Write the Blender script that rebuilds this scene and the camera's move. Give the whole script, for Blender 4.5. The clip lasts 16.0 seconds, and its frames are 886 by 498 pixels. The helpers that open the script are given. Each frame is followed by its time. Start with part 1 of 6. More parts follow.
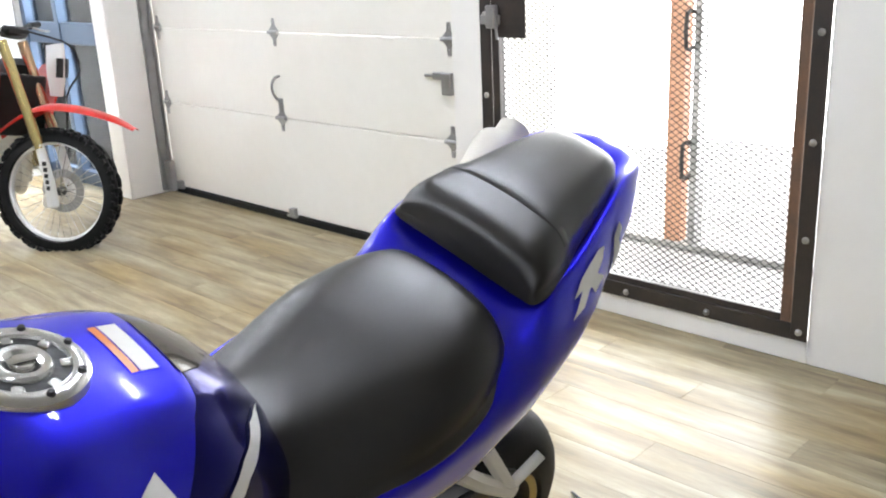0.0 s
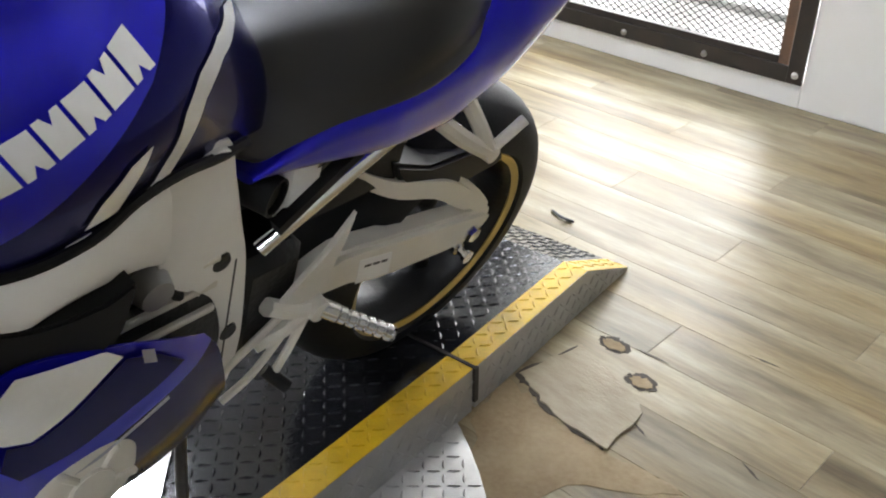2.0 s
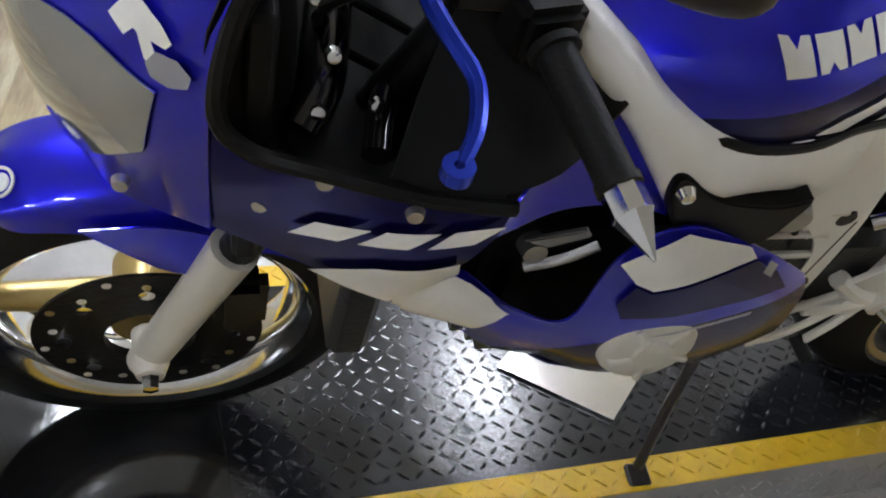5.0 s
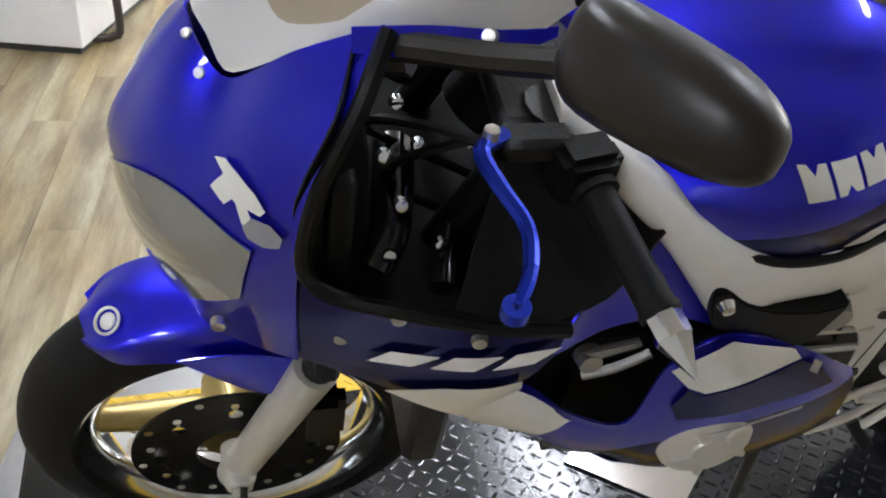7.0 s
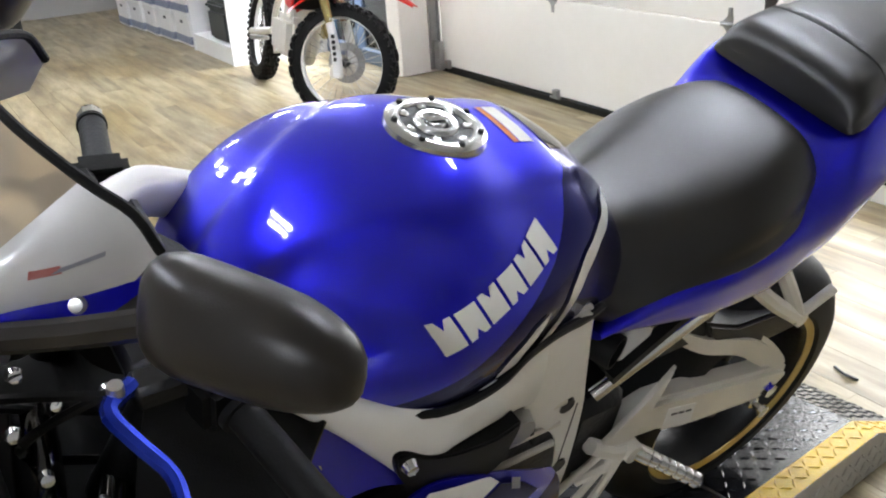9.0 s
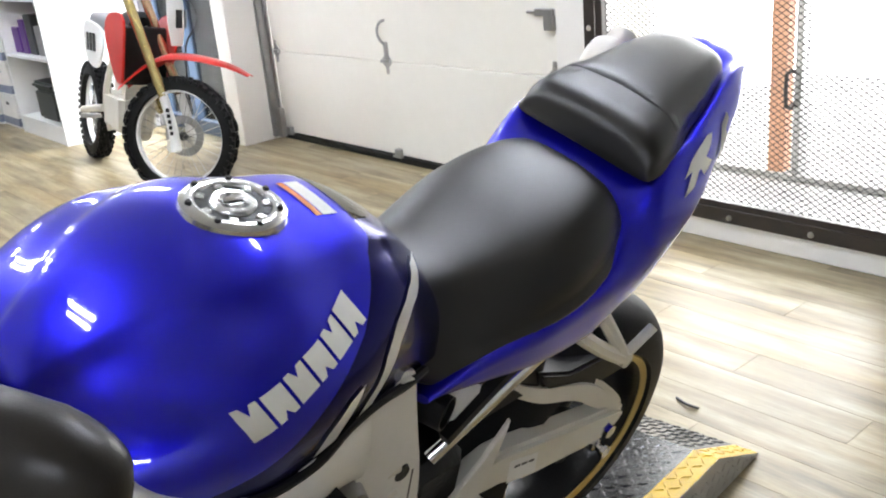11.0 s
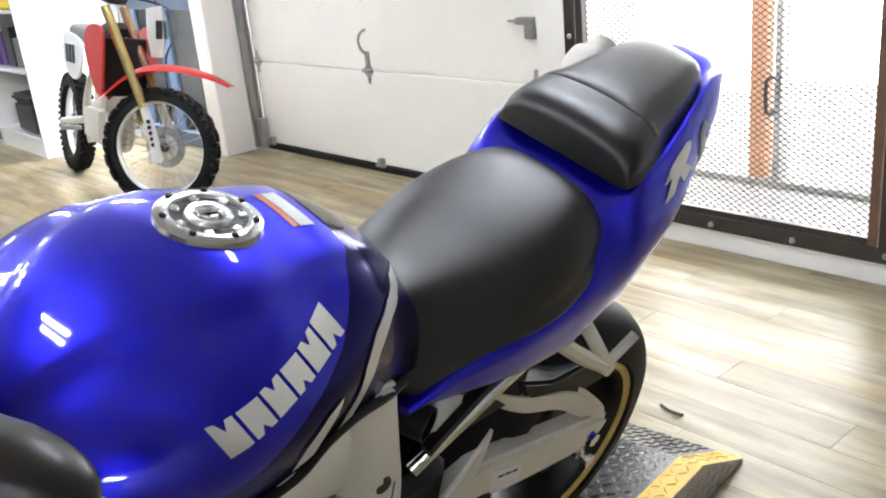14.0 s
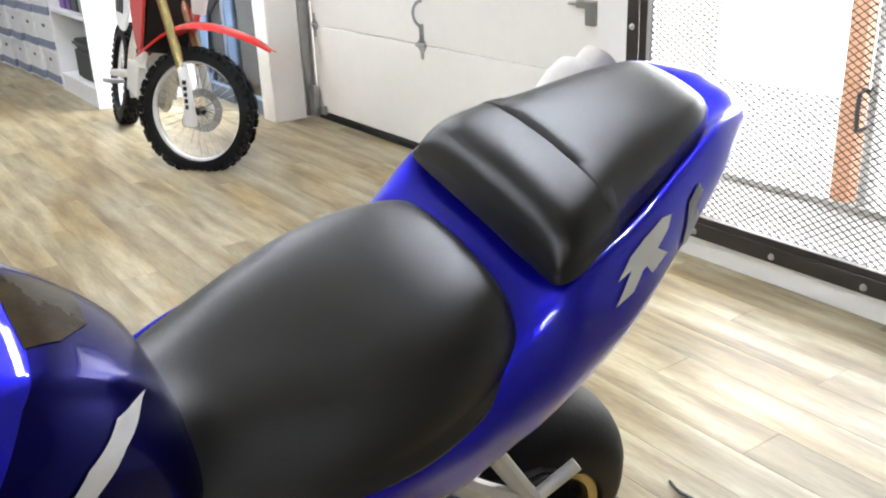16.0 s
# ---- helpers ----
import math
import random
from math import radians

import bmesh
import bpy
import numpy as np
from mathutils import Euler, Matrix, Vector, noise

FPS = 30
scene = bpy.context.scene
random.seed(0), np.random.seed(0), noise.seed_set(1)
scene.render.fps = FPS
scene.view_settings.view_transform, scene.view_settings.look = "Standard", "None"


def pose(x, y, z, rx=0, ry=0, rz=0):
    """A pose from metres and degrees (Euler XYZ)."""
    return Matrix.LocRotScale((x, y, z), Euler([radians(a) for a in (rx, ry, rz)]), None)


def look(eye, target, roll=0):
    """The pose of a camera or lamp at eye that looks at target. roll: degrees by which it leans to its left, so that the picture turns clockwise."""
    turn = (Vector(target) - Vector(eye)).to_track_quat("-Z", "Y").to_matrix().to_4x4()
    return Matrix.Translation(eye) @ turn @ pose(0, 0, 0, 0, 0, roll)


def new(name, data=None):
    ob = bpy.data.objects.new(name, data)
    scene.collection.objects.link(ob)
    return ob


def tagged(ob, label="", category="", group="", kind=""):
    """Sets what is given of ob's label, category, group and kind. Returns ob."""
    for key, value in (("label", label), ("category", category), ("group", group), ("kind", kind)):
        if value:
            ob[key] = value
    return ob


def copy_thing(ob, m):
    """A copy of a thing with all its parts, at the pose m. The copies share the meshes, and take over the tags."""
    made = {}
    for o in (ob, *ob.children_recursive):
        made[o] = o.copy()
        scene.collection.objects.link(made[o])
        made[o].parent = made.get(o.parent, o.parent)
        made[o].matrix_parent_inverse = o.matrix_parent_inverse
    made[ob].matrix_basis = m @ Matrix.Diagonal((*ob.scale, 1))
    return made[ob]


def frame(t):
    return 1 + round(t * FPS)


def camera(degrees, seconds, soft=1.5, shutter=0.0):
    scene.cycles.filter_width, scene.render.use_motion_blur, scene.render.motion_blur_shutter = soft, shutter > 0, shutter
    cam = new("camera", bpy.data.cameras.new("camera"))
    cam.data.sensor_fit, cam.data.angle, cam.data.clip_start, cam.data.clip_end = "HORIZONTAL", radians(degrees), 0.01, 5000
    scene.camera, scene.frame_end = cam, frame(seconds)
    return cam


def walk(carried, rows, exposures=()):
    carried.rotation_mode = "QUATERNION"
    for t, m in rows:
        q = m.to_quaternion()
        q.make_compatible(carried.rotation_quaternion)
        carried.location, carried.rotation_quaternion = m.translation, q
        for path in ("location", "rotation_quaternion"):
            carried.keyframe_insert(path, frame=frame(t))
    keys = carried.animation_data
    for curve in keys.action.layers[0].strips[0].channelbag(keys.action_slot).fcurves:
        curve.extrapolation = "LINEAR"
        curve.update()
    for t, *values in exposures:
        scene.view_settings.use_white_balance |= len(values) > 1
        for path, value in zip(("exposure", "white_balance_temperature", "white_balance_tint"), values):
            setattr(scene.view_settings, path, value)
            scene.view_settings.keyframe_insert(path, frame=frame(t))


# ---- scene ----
cam = camera(51.2, 16.0, 2.0)
PATH = [
    (0, (0.366, 0.414, 1.458), (-0.97, 1.772, 0.847), -2.7),
    (0.5, (0.4, 0.403, 1.436), (-0.937, 1.746, 0.797), -2.6),
    (1, (0.401, 0.394, 1.384), (-0.889, 1.721, 0.625), -1.4),
    (1.5, (0.404, 0.385, 1.329), (-0.868, 1.648, 0.443), -0.5),
    (2, (0.405, 0.383, 1.281), (-0.787, 1.605, 0.239), 0.1),
    (2.5, (0.406, 0.357, 1.278), (-0.835, 1.549, 0.258), 1.1),
    (3, (0.396, 0.307, 1.267), (-0.933, 1.348, 0.195), 3.0),
    (3.5, (0.388, 0.263, 1.25), (-0.994, 1.187, 0.139), 5.1),
    (4, (0.378, 0.208, 1.242), (-1.081, 0.971, 0.107), 7.0),
    (4.5, (0.371, 0.162, 1.24), (-1.153, 0.792, 0.109), 8.5),
    (5, (0.374, 0.115, 1.237), (-1.193, 0.608, 0.097), 10.0),
    (5.2, (0.379, 0.101, 1.238), (-1.195, 0.544, 0.088), 10.3),
    (7.3, (0.431, 0.092, 1.337), (-1.269, 0.498, 0.367), 3.8),
    (7.5, (0.433, 0.1, 1.344), (-1.266, 0.574, 0.402), 2.8),
    (8, (0.427, 0.123, 1.355), (-1.274, 0.753, 0.512), 0.9),
    (8.5, (0.427, 0.164, 1.387), (-1.226, 0.935, 0.567), -2.1),
    (9, (0.432, 0.192, 1.4), (-1.165, 1.108, 0.619), -3.9),
    (9.5, (0.442, 0.222, 1.411), (-1.086, 1.273, 0.663), -5.4),
    (10, (0.449, 0.24, 1.41), (-1.034, 1.375, 0.696), -5.8),
    (12.5, (0.475, 0.251, 1.407), (-0.976, 1.45, 0.731), -5.3),
    (13, (0.47, 0.251, 1.409), (-0.987, 1.446, 0.739), -5.2),
    (13.5, (0.466, 0.256, 1.407), (-0.974, 1.462, 0.718), -5.4),
    (14, (0.461, 0.259, 1.406), (-0.978, 1.473, 0.734), -5.7),
    (14.5, (0.453, 0.27, 1.406), (-0.946, 1.521, 0.716), -5.6),
    (15, (0.439, 0.313, 1.401), (-0.947, 1.563, 0.683), -6.2),
    (15.5, (0.457, 0.482, 1.418), (-1.025, 1.637, 0.732), -3.1),
    (16, (0.3, 0.728, 1.391), (-1.24, 1.778, 0.665), -2.4),
]
EXPOSURE = 0.6
walk(cam, [(t, look(eye, target, roll)) for t, eye, target, roll in PATH], [(0.0, EXPOSURE), (16.0, EXPOSURE)])

# ---------------------------------------------------------------- light
world = bpy.data.worlds.new("world")
scene.world = world
world.use_nodes = True
wn = world.node_tree
sky = wn.nodes.new("ShaderNodeTexSky")
sky.sky_type = "NISHITA"
sky.sun_disc = False
sky.sun_elevation, sky.sun_rotation = radians(35), radians(20)
wn.links.new(sky.outputs[0], wn.nodes["Background"].inputs[0])
wn.nodes["Background"].inputs[1].default_value = 0.1


def area_lamp(name, place, target, sx, sy, watts, color=(1, 1, 1)):
    d = bpy.data.lights.new(name, "AREA")
    d.shape, d.size, d.size_y, d.energy, d.color = "RECTANGLE", sx, sy, watts, color
    ob = new(name, d)
    ob.matrix_world = look(place, target)
    return ob


area_lamp("gate_daylight", (-1.57, 3.95, 1.25), (-1.57, 0, 0.7), 1.35, 2.0, 20, (0.93, 0.97, 1.0))
area_lamp("shopfront_daylight", (-5.95, 3.6, 1.4), (-5.5, 0, 0.6), 1.0, 2.2, 105, (0.90, 0.95, 1.0))

# ---------------------------------------------------------------- helpers
def mat(name, color, rough=0.5, metal=0.0, color2=None, scale=8.0, amount=0.5, bump=0.0, bscale=60.0, coat=0.0,
        stretch=(1, 1, 1), rough_var=0.0, emit=0.0, island=0.0, spec=0.5, space="Object"):
    """A painted, metal or plastic surface: two tones mixed by coarse and fine noise, fine relief, wear in the gloss."""
    m = bpy.data.materials.new(name)
    m.use_nodes = True
    n, l = m.node_tree.nodes, m.node_tree.links
    b = n["Principled BSDF"]
    b.inputs["Roughness"].default_value = rough
    b.inputs["Metallic"].default_value = metal
    b.inputs["Coat Weight"].default_value = coat
    b.inputs["Coat Roughness"].default_value = 0.06
    b.inputs["Specular IOR Level"].default_value = spec
    co = n.new("ShaderNodeTexCoord")
    mp = n.new("ShaderNodeMapping")
    mp.inputs["Scale"].default_value = stretch
    l.new(co.outputs[space], mp.inputs[0])
    if color2 is None:
        color2 = tuple(c * 0.82 for c in color)
    t1 = n.new("ShaderNodeTexNoise")
    t1.inputs["Scale"].default_value, t1.inputs["Detail"].default_value = scale, 5
    t2 = n.new("ShaderNodeTexNoise")
    t2.inputs["Scale"].default_value, t2.inputs["Detail"].default_value = scale * 9, 3
    l.new(mp.outputs[0], t1.inputs[0]), l.new(mp.outputs[0], t2.inputs[0])
    ad = n.new("ShaderNodeMath")
    ad.operation = "MULTIPLY_ADD"
    l.new(t2.outputs[0], ad.inputs[0])
    ad.inputs[1].default_value = 0.35
    l.new(t1.outputs[0], ad.inputs[2])
    rm = n.new("ShaderNodeMapRange")
    rm.inputs["From Min"].default_value, rm.inputs["From Max"].default_value = 0.45, 0.95
    rm.inputs["To Max"].default_value = amount
    l.new(ad.outputs[0], rm.inputs[0])
    mx = n.new("ShaderNodeMix")
    mx.data_type = "RGBA"
    mx.inputs["A"].default_value, mx.inputs["B"].default_value = (*color, 1), (*color2, 1)
    l.new(rm.outputs[0], mx.inputs["Factor"])
    out = mx.outputs["Result"]
    if island:
        info = n.new("ShaderNodeObjectInfo")
        hs = n.new("ShaderNodeHueSaturation")
        r2 = n.new("ShaderNodeMapRange")
        r2.inputs["To Min"].default_value, r2.inputs["To Max"].default_value = 1 - island, 1 + island
        l.new(info.outputs["Random"], r2.inputs[0])
        l.new(r2.outputs[0], hs.inputs["Value"])
        l.new(out, hs.inputs["Color"])
        out = hs.outputs[0]
    l.new(out, b.inputs["Base Color"])
    if rough_var:
        r3 = n.new("ShaderNodeMapRange")
        r3.inputs["From Min"].default_value, r3.inputs["From Max"].default_value = 0.3, 0.75
        r3.inputs["To Min"].default_value, r3.inputs["To Max"].default_value = max(0, rough - rough_var), min(1, rough + rough_var)
        l.new(t1.outputs[0], r3.inputs[0])
        l.new(r3.outputs[0], b.inputs["Roughness"])
    if bump:
        t3 = n.new("ShaderNodeTexNoise")
        t3.inputs["Scale"].default_value, t3.inputs["Detail"].default_value = bscale, 4
        l.new(mp.outputs[0], t3.inputs[0])
        bp = n.new("ShaderNodeBump")
        bp.inputs["Strength"].default_value, bp.inputs["Distance"].default_value = bump, 0.004
        l.new(t3.outputs[0], bp.inputs["Height"])
        l.new(bp.outputs[0], b.inputs["Normal"])
    if emit:
        b.inputs["Emission Color"].default_value = (*color, 1)
        b.inputs["Emission Strength"].default_value = emit
    return m


def glass(name, color=(1, 1, 1), rough=0.0, view_tone=None):
    m = bpy.data.materials.new(name)
    m.use_nodes = True
    n, l = m.node_tree.nodes, m.node_tree.links
    n.remove(n["Principled BSDF"])
    tr, gl, mx, fr = n.new("ShaderNodeBsdfTransparent"), n.new("ShaderNodeBsdfGlossy"), n.new("ShaderNodeMixShader"), n.new("ShaderNodeFresnel")
    tr.inputs[0].default_value = (*color, 1)
    gl.inputs["Roughness"].default_value = 0.03 + rough
    l.new(fr.outputs[0], mx.inputs[0]), l.new(tr.outputs[0], mx.inputs[1]), l.new(gl.outputs[0], mx.inputs[2])
    last = mx
    if view_tone:      # diffuse share: a tone seen through the pane, painted flat into it
        df, m2 = n.new("ShaderNodeBsdfDiffuse"), n.new("ShaderNodeMixShader")
        df.inputs[0].default_value = (*view_tone, 1)
        m2.inputs[0].default_value = 0.62
        l.new(mx.outputs[0], m2.inputs[1]), l.new(df.outputs[0], m2.inputs[2])
        last = m2
    l.new(last.outputs[0], n["Material Output"].inputs[0])
    return m


def glow(name, color, strength):
    m = bpy.data.materials.new(name)
    m.use_nodes = True
    n, l = m.node_tree.nodes, m.node_tree.links
    e = n.new("ShaderNodeEmission")
    e.inputs[0].default_value, e.inputs[1].default_value = (*color, 1), strength
    l.new(e.outputs[0], n["Material Output"].inputs[0])
    return m


def mesh_of(bm, materials, smooth=True, angle=40):
    me = bpy.data.meshes.new("mesh")
    bmesh.ops.recalc_face_normals(bm, faces=bm.faces)
    bm.to_mesh(me)
    bm.free()
    for m in materials if isinstance(materials, (list, tuple)) else [materials]:
        me.materials.append(m)
    if smooth:
        me.polygons.foreach_set("use_smooth", [True] * len(me.polygons))
        me.set_sharp_from_angle(angle=radians(angle))
    return me


def part(name, bm, material, parent=None, label="", smooth=True, angle=40):
    """Links a bmesh as one mesh object, under its parent where one is given."""
    ob = new(name, mesh_of(bm, material, smooth, angle))
    if parent is not None:
        ob.parent = parent
    if label:
        ob["label"] = label
    return ob


def thing(name, label, category, group="", m=None, kind=""):
    ob = new(name)
    ob.empty_display_size = 0.05
    if m is not None:
        ob.matrix_basis = m
    return tagged(ob, label, category, group, kind)


def box(bm, x0, x1, y0, y1, z0, z1, bevel=0.0, m=None, mi=0, seg=1):
    r = bmesh.ops.create_cube(bm, size=1)
    vs = r["verts"]
    for v in vs:
        v.co = Vector(((x0 + x1) / 2 + v.co.x * (x1 - x0), (y0 + y1) / 2 + v.co.y * (y1 - y0), (z0 + z1) / 2 + v.co.z * (z1 - z0)))
    fs = {f for v in vs for f in v.link_faces}
    if bevel:
        es = {e for v in vs for e in v.link_edges}
        o = bmesh.ops.bevel(bm, geom=list(es) + list(vs), offset=bevel, segments=seg, affect="EDGES", clamp_overlap=True)
        fs = {f for f in set(o["faces"]) | {f for f in fs if f.is_valid} if f.is_valid}
        vs = list({v for f in fs for v in f.verts})
    for f in fs:
        f.material_index = mi
    if m is not None:
        for v in vs:
            v.co = m @ v.co
    return bm


def B(x0, x1, y0, y1, z0, z1, bevel=0.0, m=None, seg=1):
    return box(bmesh.new(), x0, x1, y0, y1, z0, z1, bevel, m, 0, seg)


def spline(pts, n, closed=False):
    """Catmull-Rom through the control points, n steps a span."""
    p = np.asarray(pts, float)
    k = len(p)
    out = []
    spans = k if closed else k - 1
    for i in range(spans):
        if closed:
            a, b, c, d = p[(i - 1) % k], p[i], p[(i + 1) % k], p[(i + 2) % k]
        else:
            a, b, c, d = p[max(i - 1, 0)], p[i], p[i + 1], p[min(i + 2, k - 1)]
            if i == 0:
                a = 2 * b - c
            if i == k - 2:
                d = 2 * c - b
        for s in range(n):
            t = s / n
            out.append(0.5 * ((2 * b) + (c - a) * t + (2 * a - 5 * b + 4 * c - d) * t * t + (3 * b - a - 3 * c + d) * t ** 3))
    if not closed:
        out.append(p[-1])
    return np.array(out)


def grid(bm, net, closed=False, caps=False):
    rows = [[bm.verts.new(tuple(c)) for c in r] for r in net]
    n = len(rows[0])
    for i in range(len(rows) - 1):
        for j in range(n if closed else n - 1):
            a, b, c, d = rows[i][j], rows[i][(j + 1) % n], rows[i + 1][(j + 1) % n], rows[i + 1][j]
            bm.faces.new((a, b, c, d))
    if caps:
        bm.faces.new(rows[0])
        bm.faces.new(rows[-1][::-1])
    bm.normal_update()
    return bm


def surface(ctrl, nu=5, nv=4, closed=False, caps=False):
    """A smooth skin through a net of control points."""
    c = np.asarray(ctrl, float)
    rows = np.array([spline(r, nv, closed) for r in c])
    cols = np.array([spline(rows[:, j], nu) for j in range(rows.shape[1])]).transpose(1, 0, 2)
    bm = grid(bmesh.new(), cols, closed, caps)
    return bm


def body(secs, nu=5, nv=4, flat=False):
    """A symmetrical body: (u, half profile from the top's middle to the bottom's edge) along its length."""
    net = []
    for u, prof in secs:
        left = [(v, u, w) for v, w in prof]
        start = 1 if abs(prof[0][0]) < 1e-6 else 0
        right = [(-v, u, w) for v, w in prof[start:]]
        low = [(0, u, prof[-1][1])] if flat else []
        net.append([*right[::-1], *left, *low])
    bm = surface(net, nu, nv, closed=flat, caps=flat)
    return bm


def solid(bm, t):
    """Gives a skin a thickness."""
    bmesh.ops.recalc_face_normals(bm, faces=bm.faces)
    bmesh.ops.solidify(bm, geom=list(bm.faces), thickness=t)
    return bm


def tube(pts, r, n=10, steps=4, closed=False, caps=True, taper=None):
    p = spline(pts, steps, closed) if steps > 1 else np.asarray(pts, float)
    bm = bmesh.new()
    rows = []
    up = Vector((0.31, 0.17, 0.93)).normalized()
    for i, q in enumerate(p):
        if closed:
            d = Vector(p[(i + 1) % len(p)] - p[i - 1])
        else:
            d = Vector(p[min(i + 1, len(p) - 1)] - p[max(i - 1, 0)])
        d.normalize()
        a = d.cross(up).normalized()
        b = d.cross(a).normalized()
        rr = r if taper is None else r * (1 + (taper - 1) * i / (len(p) - 1))
        rows.append([Vector(q) + a * (rr * math.cos(2 * math.pi * k / n)) + b * (rr * math.sin(2 * math.pi * k / n)) for k in range(n)])
    if closed:
        rows.append(rows[0])
    grid(bm, rows, True, caps and not closed)
    if closed:
        bmesh.ops.remove_doubles(bm, verts=bm.verts, dist=1e-6)
    return bm


def rod(a, b, r, n=12, r2=None):
    return tube([a, b], r, n, 1, taper=None if r2 is None else r2 / r)


def lathe(prof, m=None, n=32, closed=False):
    """Turns (radius, height) round z."""
    bm = bmesh.new()
    rows = [[(r * math.cos(2 * math.pi * k / n), r * math.sin(2 * math.pi * k / n), h) for k in range(n)] for r, h in prof]
    if closed:
        rows.append(rows[0])
    grid(bm, rows, True)
    bmesh.ops.remove_doubles(bm, verts=bm.verts, dist=1e-6)
    if m is not None:
        bmesh.ops.transform(bm, matrix=m, verts=bm.verts)
    return bm


def prism(poly, t0, t1, m=None, bevel=0.0):
    """A plate of the outline poly, from t0 to t1 along its normal (x, y in the plane, z out)."""
    bm = bmesh.new()
    lo = [bm.verts.new((x, y, t0)) for x, y in poly]
    hi = [bm.verts.new((x, y, t1)) for x, y in poly]
    bm.faces.new(lo[::-1])
    bm.faces.new(hi)
    k = len(poly)
    for i in range(k):
        bm.faces.new((lo[i], lo[(i + 1) % k], hi[(i + 1) % k], hi[i]))
    bmesh.ops.recalc_face_normals(bm, faces=bm.faces)
    if bevel:
        es = [e for e in bm.edges if all(abs(v.co.z - t1) < 1e-6 for v in e.verts)]
        bmesh.ops.bevel(bm, geom=es, offset=bevel, segments=2, affect="EDGES", clamp_overlap=True)
    bmesh.ops.triangulate(bm, faces=[f for f in bm.faces if len(f.verts) > 4])
    if m is not None:
        bmesh.ops.transform(bm, matrix=m, verts=bm.verts)
    return bm


def join(*bms):
    out = bms[0]
    for b in bms[1:]:
        me = bpy.data.meshes.new("t")
        b.to_mesh(me)
        b.free()
        out.from_mesh(me)
        bpy.data.meshes.remove(me)
    return out


from mathutils.bvhtree import BVHTree

# side plane of a machine: x is to the rear, y up, z out to the left
SIDE = Matrix(((0, 0, 1, 0), (1, 0, 0, 0), (0, 1, 0, 0), (0, 0, 0, 1)))

# ---------------------------------------------------------------- materials
M_WALL = mat("wall_paint", (0.80, 0.785, 0.75), 0.6, color2=(0.74, 0.72, 0.68), scale=1.6, amount=0.7, bump=0.12, bscale=140)
M_CEIL = mat("ceiling_paint", (0.66, 0.66, 0.65), 0.8, scale=2, bump=0.1)
M_WALL2 = mat("unseen_wall_grey", (0.42, 0.415, 0.40), 0.7, scale=1.6, bump=0.1, bscale=140)
M_DOOR = mat("door_enamel", (0.80, 0.78, 0.72), 0.38, color2=(0.72, 0.70, 0.64), scale=2.2, amount=0.6, bump=0.06, bscale=220)
M_ZINC = mat("zinc_steel", (0.42, 0.42, 0.42), 0.42, 0.85, color2=(0.30, 0.29, 0.28), scale=14, rough_var=0.12)
M_BLACKSTEEL = mat("black_painted_steel", (0.020, 0.019, 0.019), 0.38, 0.1, color2=(0.10, 0.06, 0.04), scale=7, amount=0.30, bump=0.2, bscale=90)
M_MESH = mat("mesh_steel", (0.035, 0.035, 0.035), 0.5, 0.3, scale=20)
M_RUST = mat("rusted_steel", (0.10, 0.065, 0.045), 0.7, 0.1, color2=(0.20, 0.10, 0.05), scale=12, amount=0.8, bump=0.3)
M_BOLT = mat("bolt_steel", (0.55, 0.54, 0.52), 0.3, 0.9, scale=30)
M_ORANGE = mat("cedar_orange_paint", (0.56, 0.31, 0.20), 0.6, color2=(0.46, 0.24, 0.15), scale=10)
M_CONC = mat("grey_concrete", (0.38, 0.38, 0.37), 0.75, color2=(0.22, 0.22, 0.22), scale=3.5, amount=0.8, bump=0.25, bscale=50)
M_FRAMEBLUE = mat("blue_grey_aluminium", (0.09, 0.13, 0.20), 0.4, 0.4, scale=9)
M_OUT = glow("outdoor_glare", (1.0, 1.0, 1.0), 7.5)
M_LAMP = glow("lamp_tube", (0.925, 0.98, 1.10), 51.0)
M_GLASS = glass("window_glass")
M_PLATE_BLACK = mat("black_tread_paint", (0.009, 0.0095, 0.012), 0.16, 0.0, color2=(0.024, 0.024, 0.026), scale=9, amount=0.6, bump=0.1, bscale=120, rough_var=0.1)
M_PLATE_BARE = mat("bare_tread_steel", (0.50, 0.50, 0.49), 0.46, 0.7, color2=(0.36, 0.35, 0.34), scale=6, amount=0.7, bump=0.1, bscale=80, rough_var=0.12)
M_GLOSSPLATE = mat("gloss_black_plate", (0.006, 0.006, 0.0065), 0.10, 0.0, color2=(0.02, 0.02, 0.02), scale=14, amount=0.5, bump=0.05, bscale=60, rough_var=0.06)
M_YELLOW = mat("yellow_safety_paint", (0.72, 0.46, 0.012), 0.40, color2=(0.44, 0.27, 0.02), scale=18, amount=0.55, bump=0.15, bscale=90)
M_POLISH = mat("polished_sheet", (0.86, 0.85, 0.83), 0.12, 1.0, scale=5, amount=0.2)

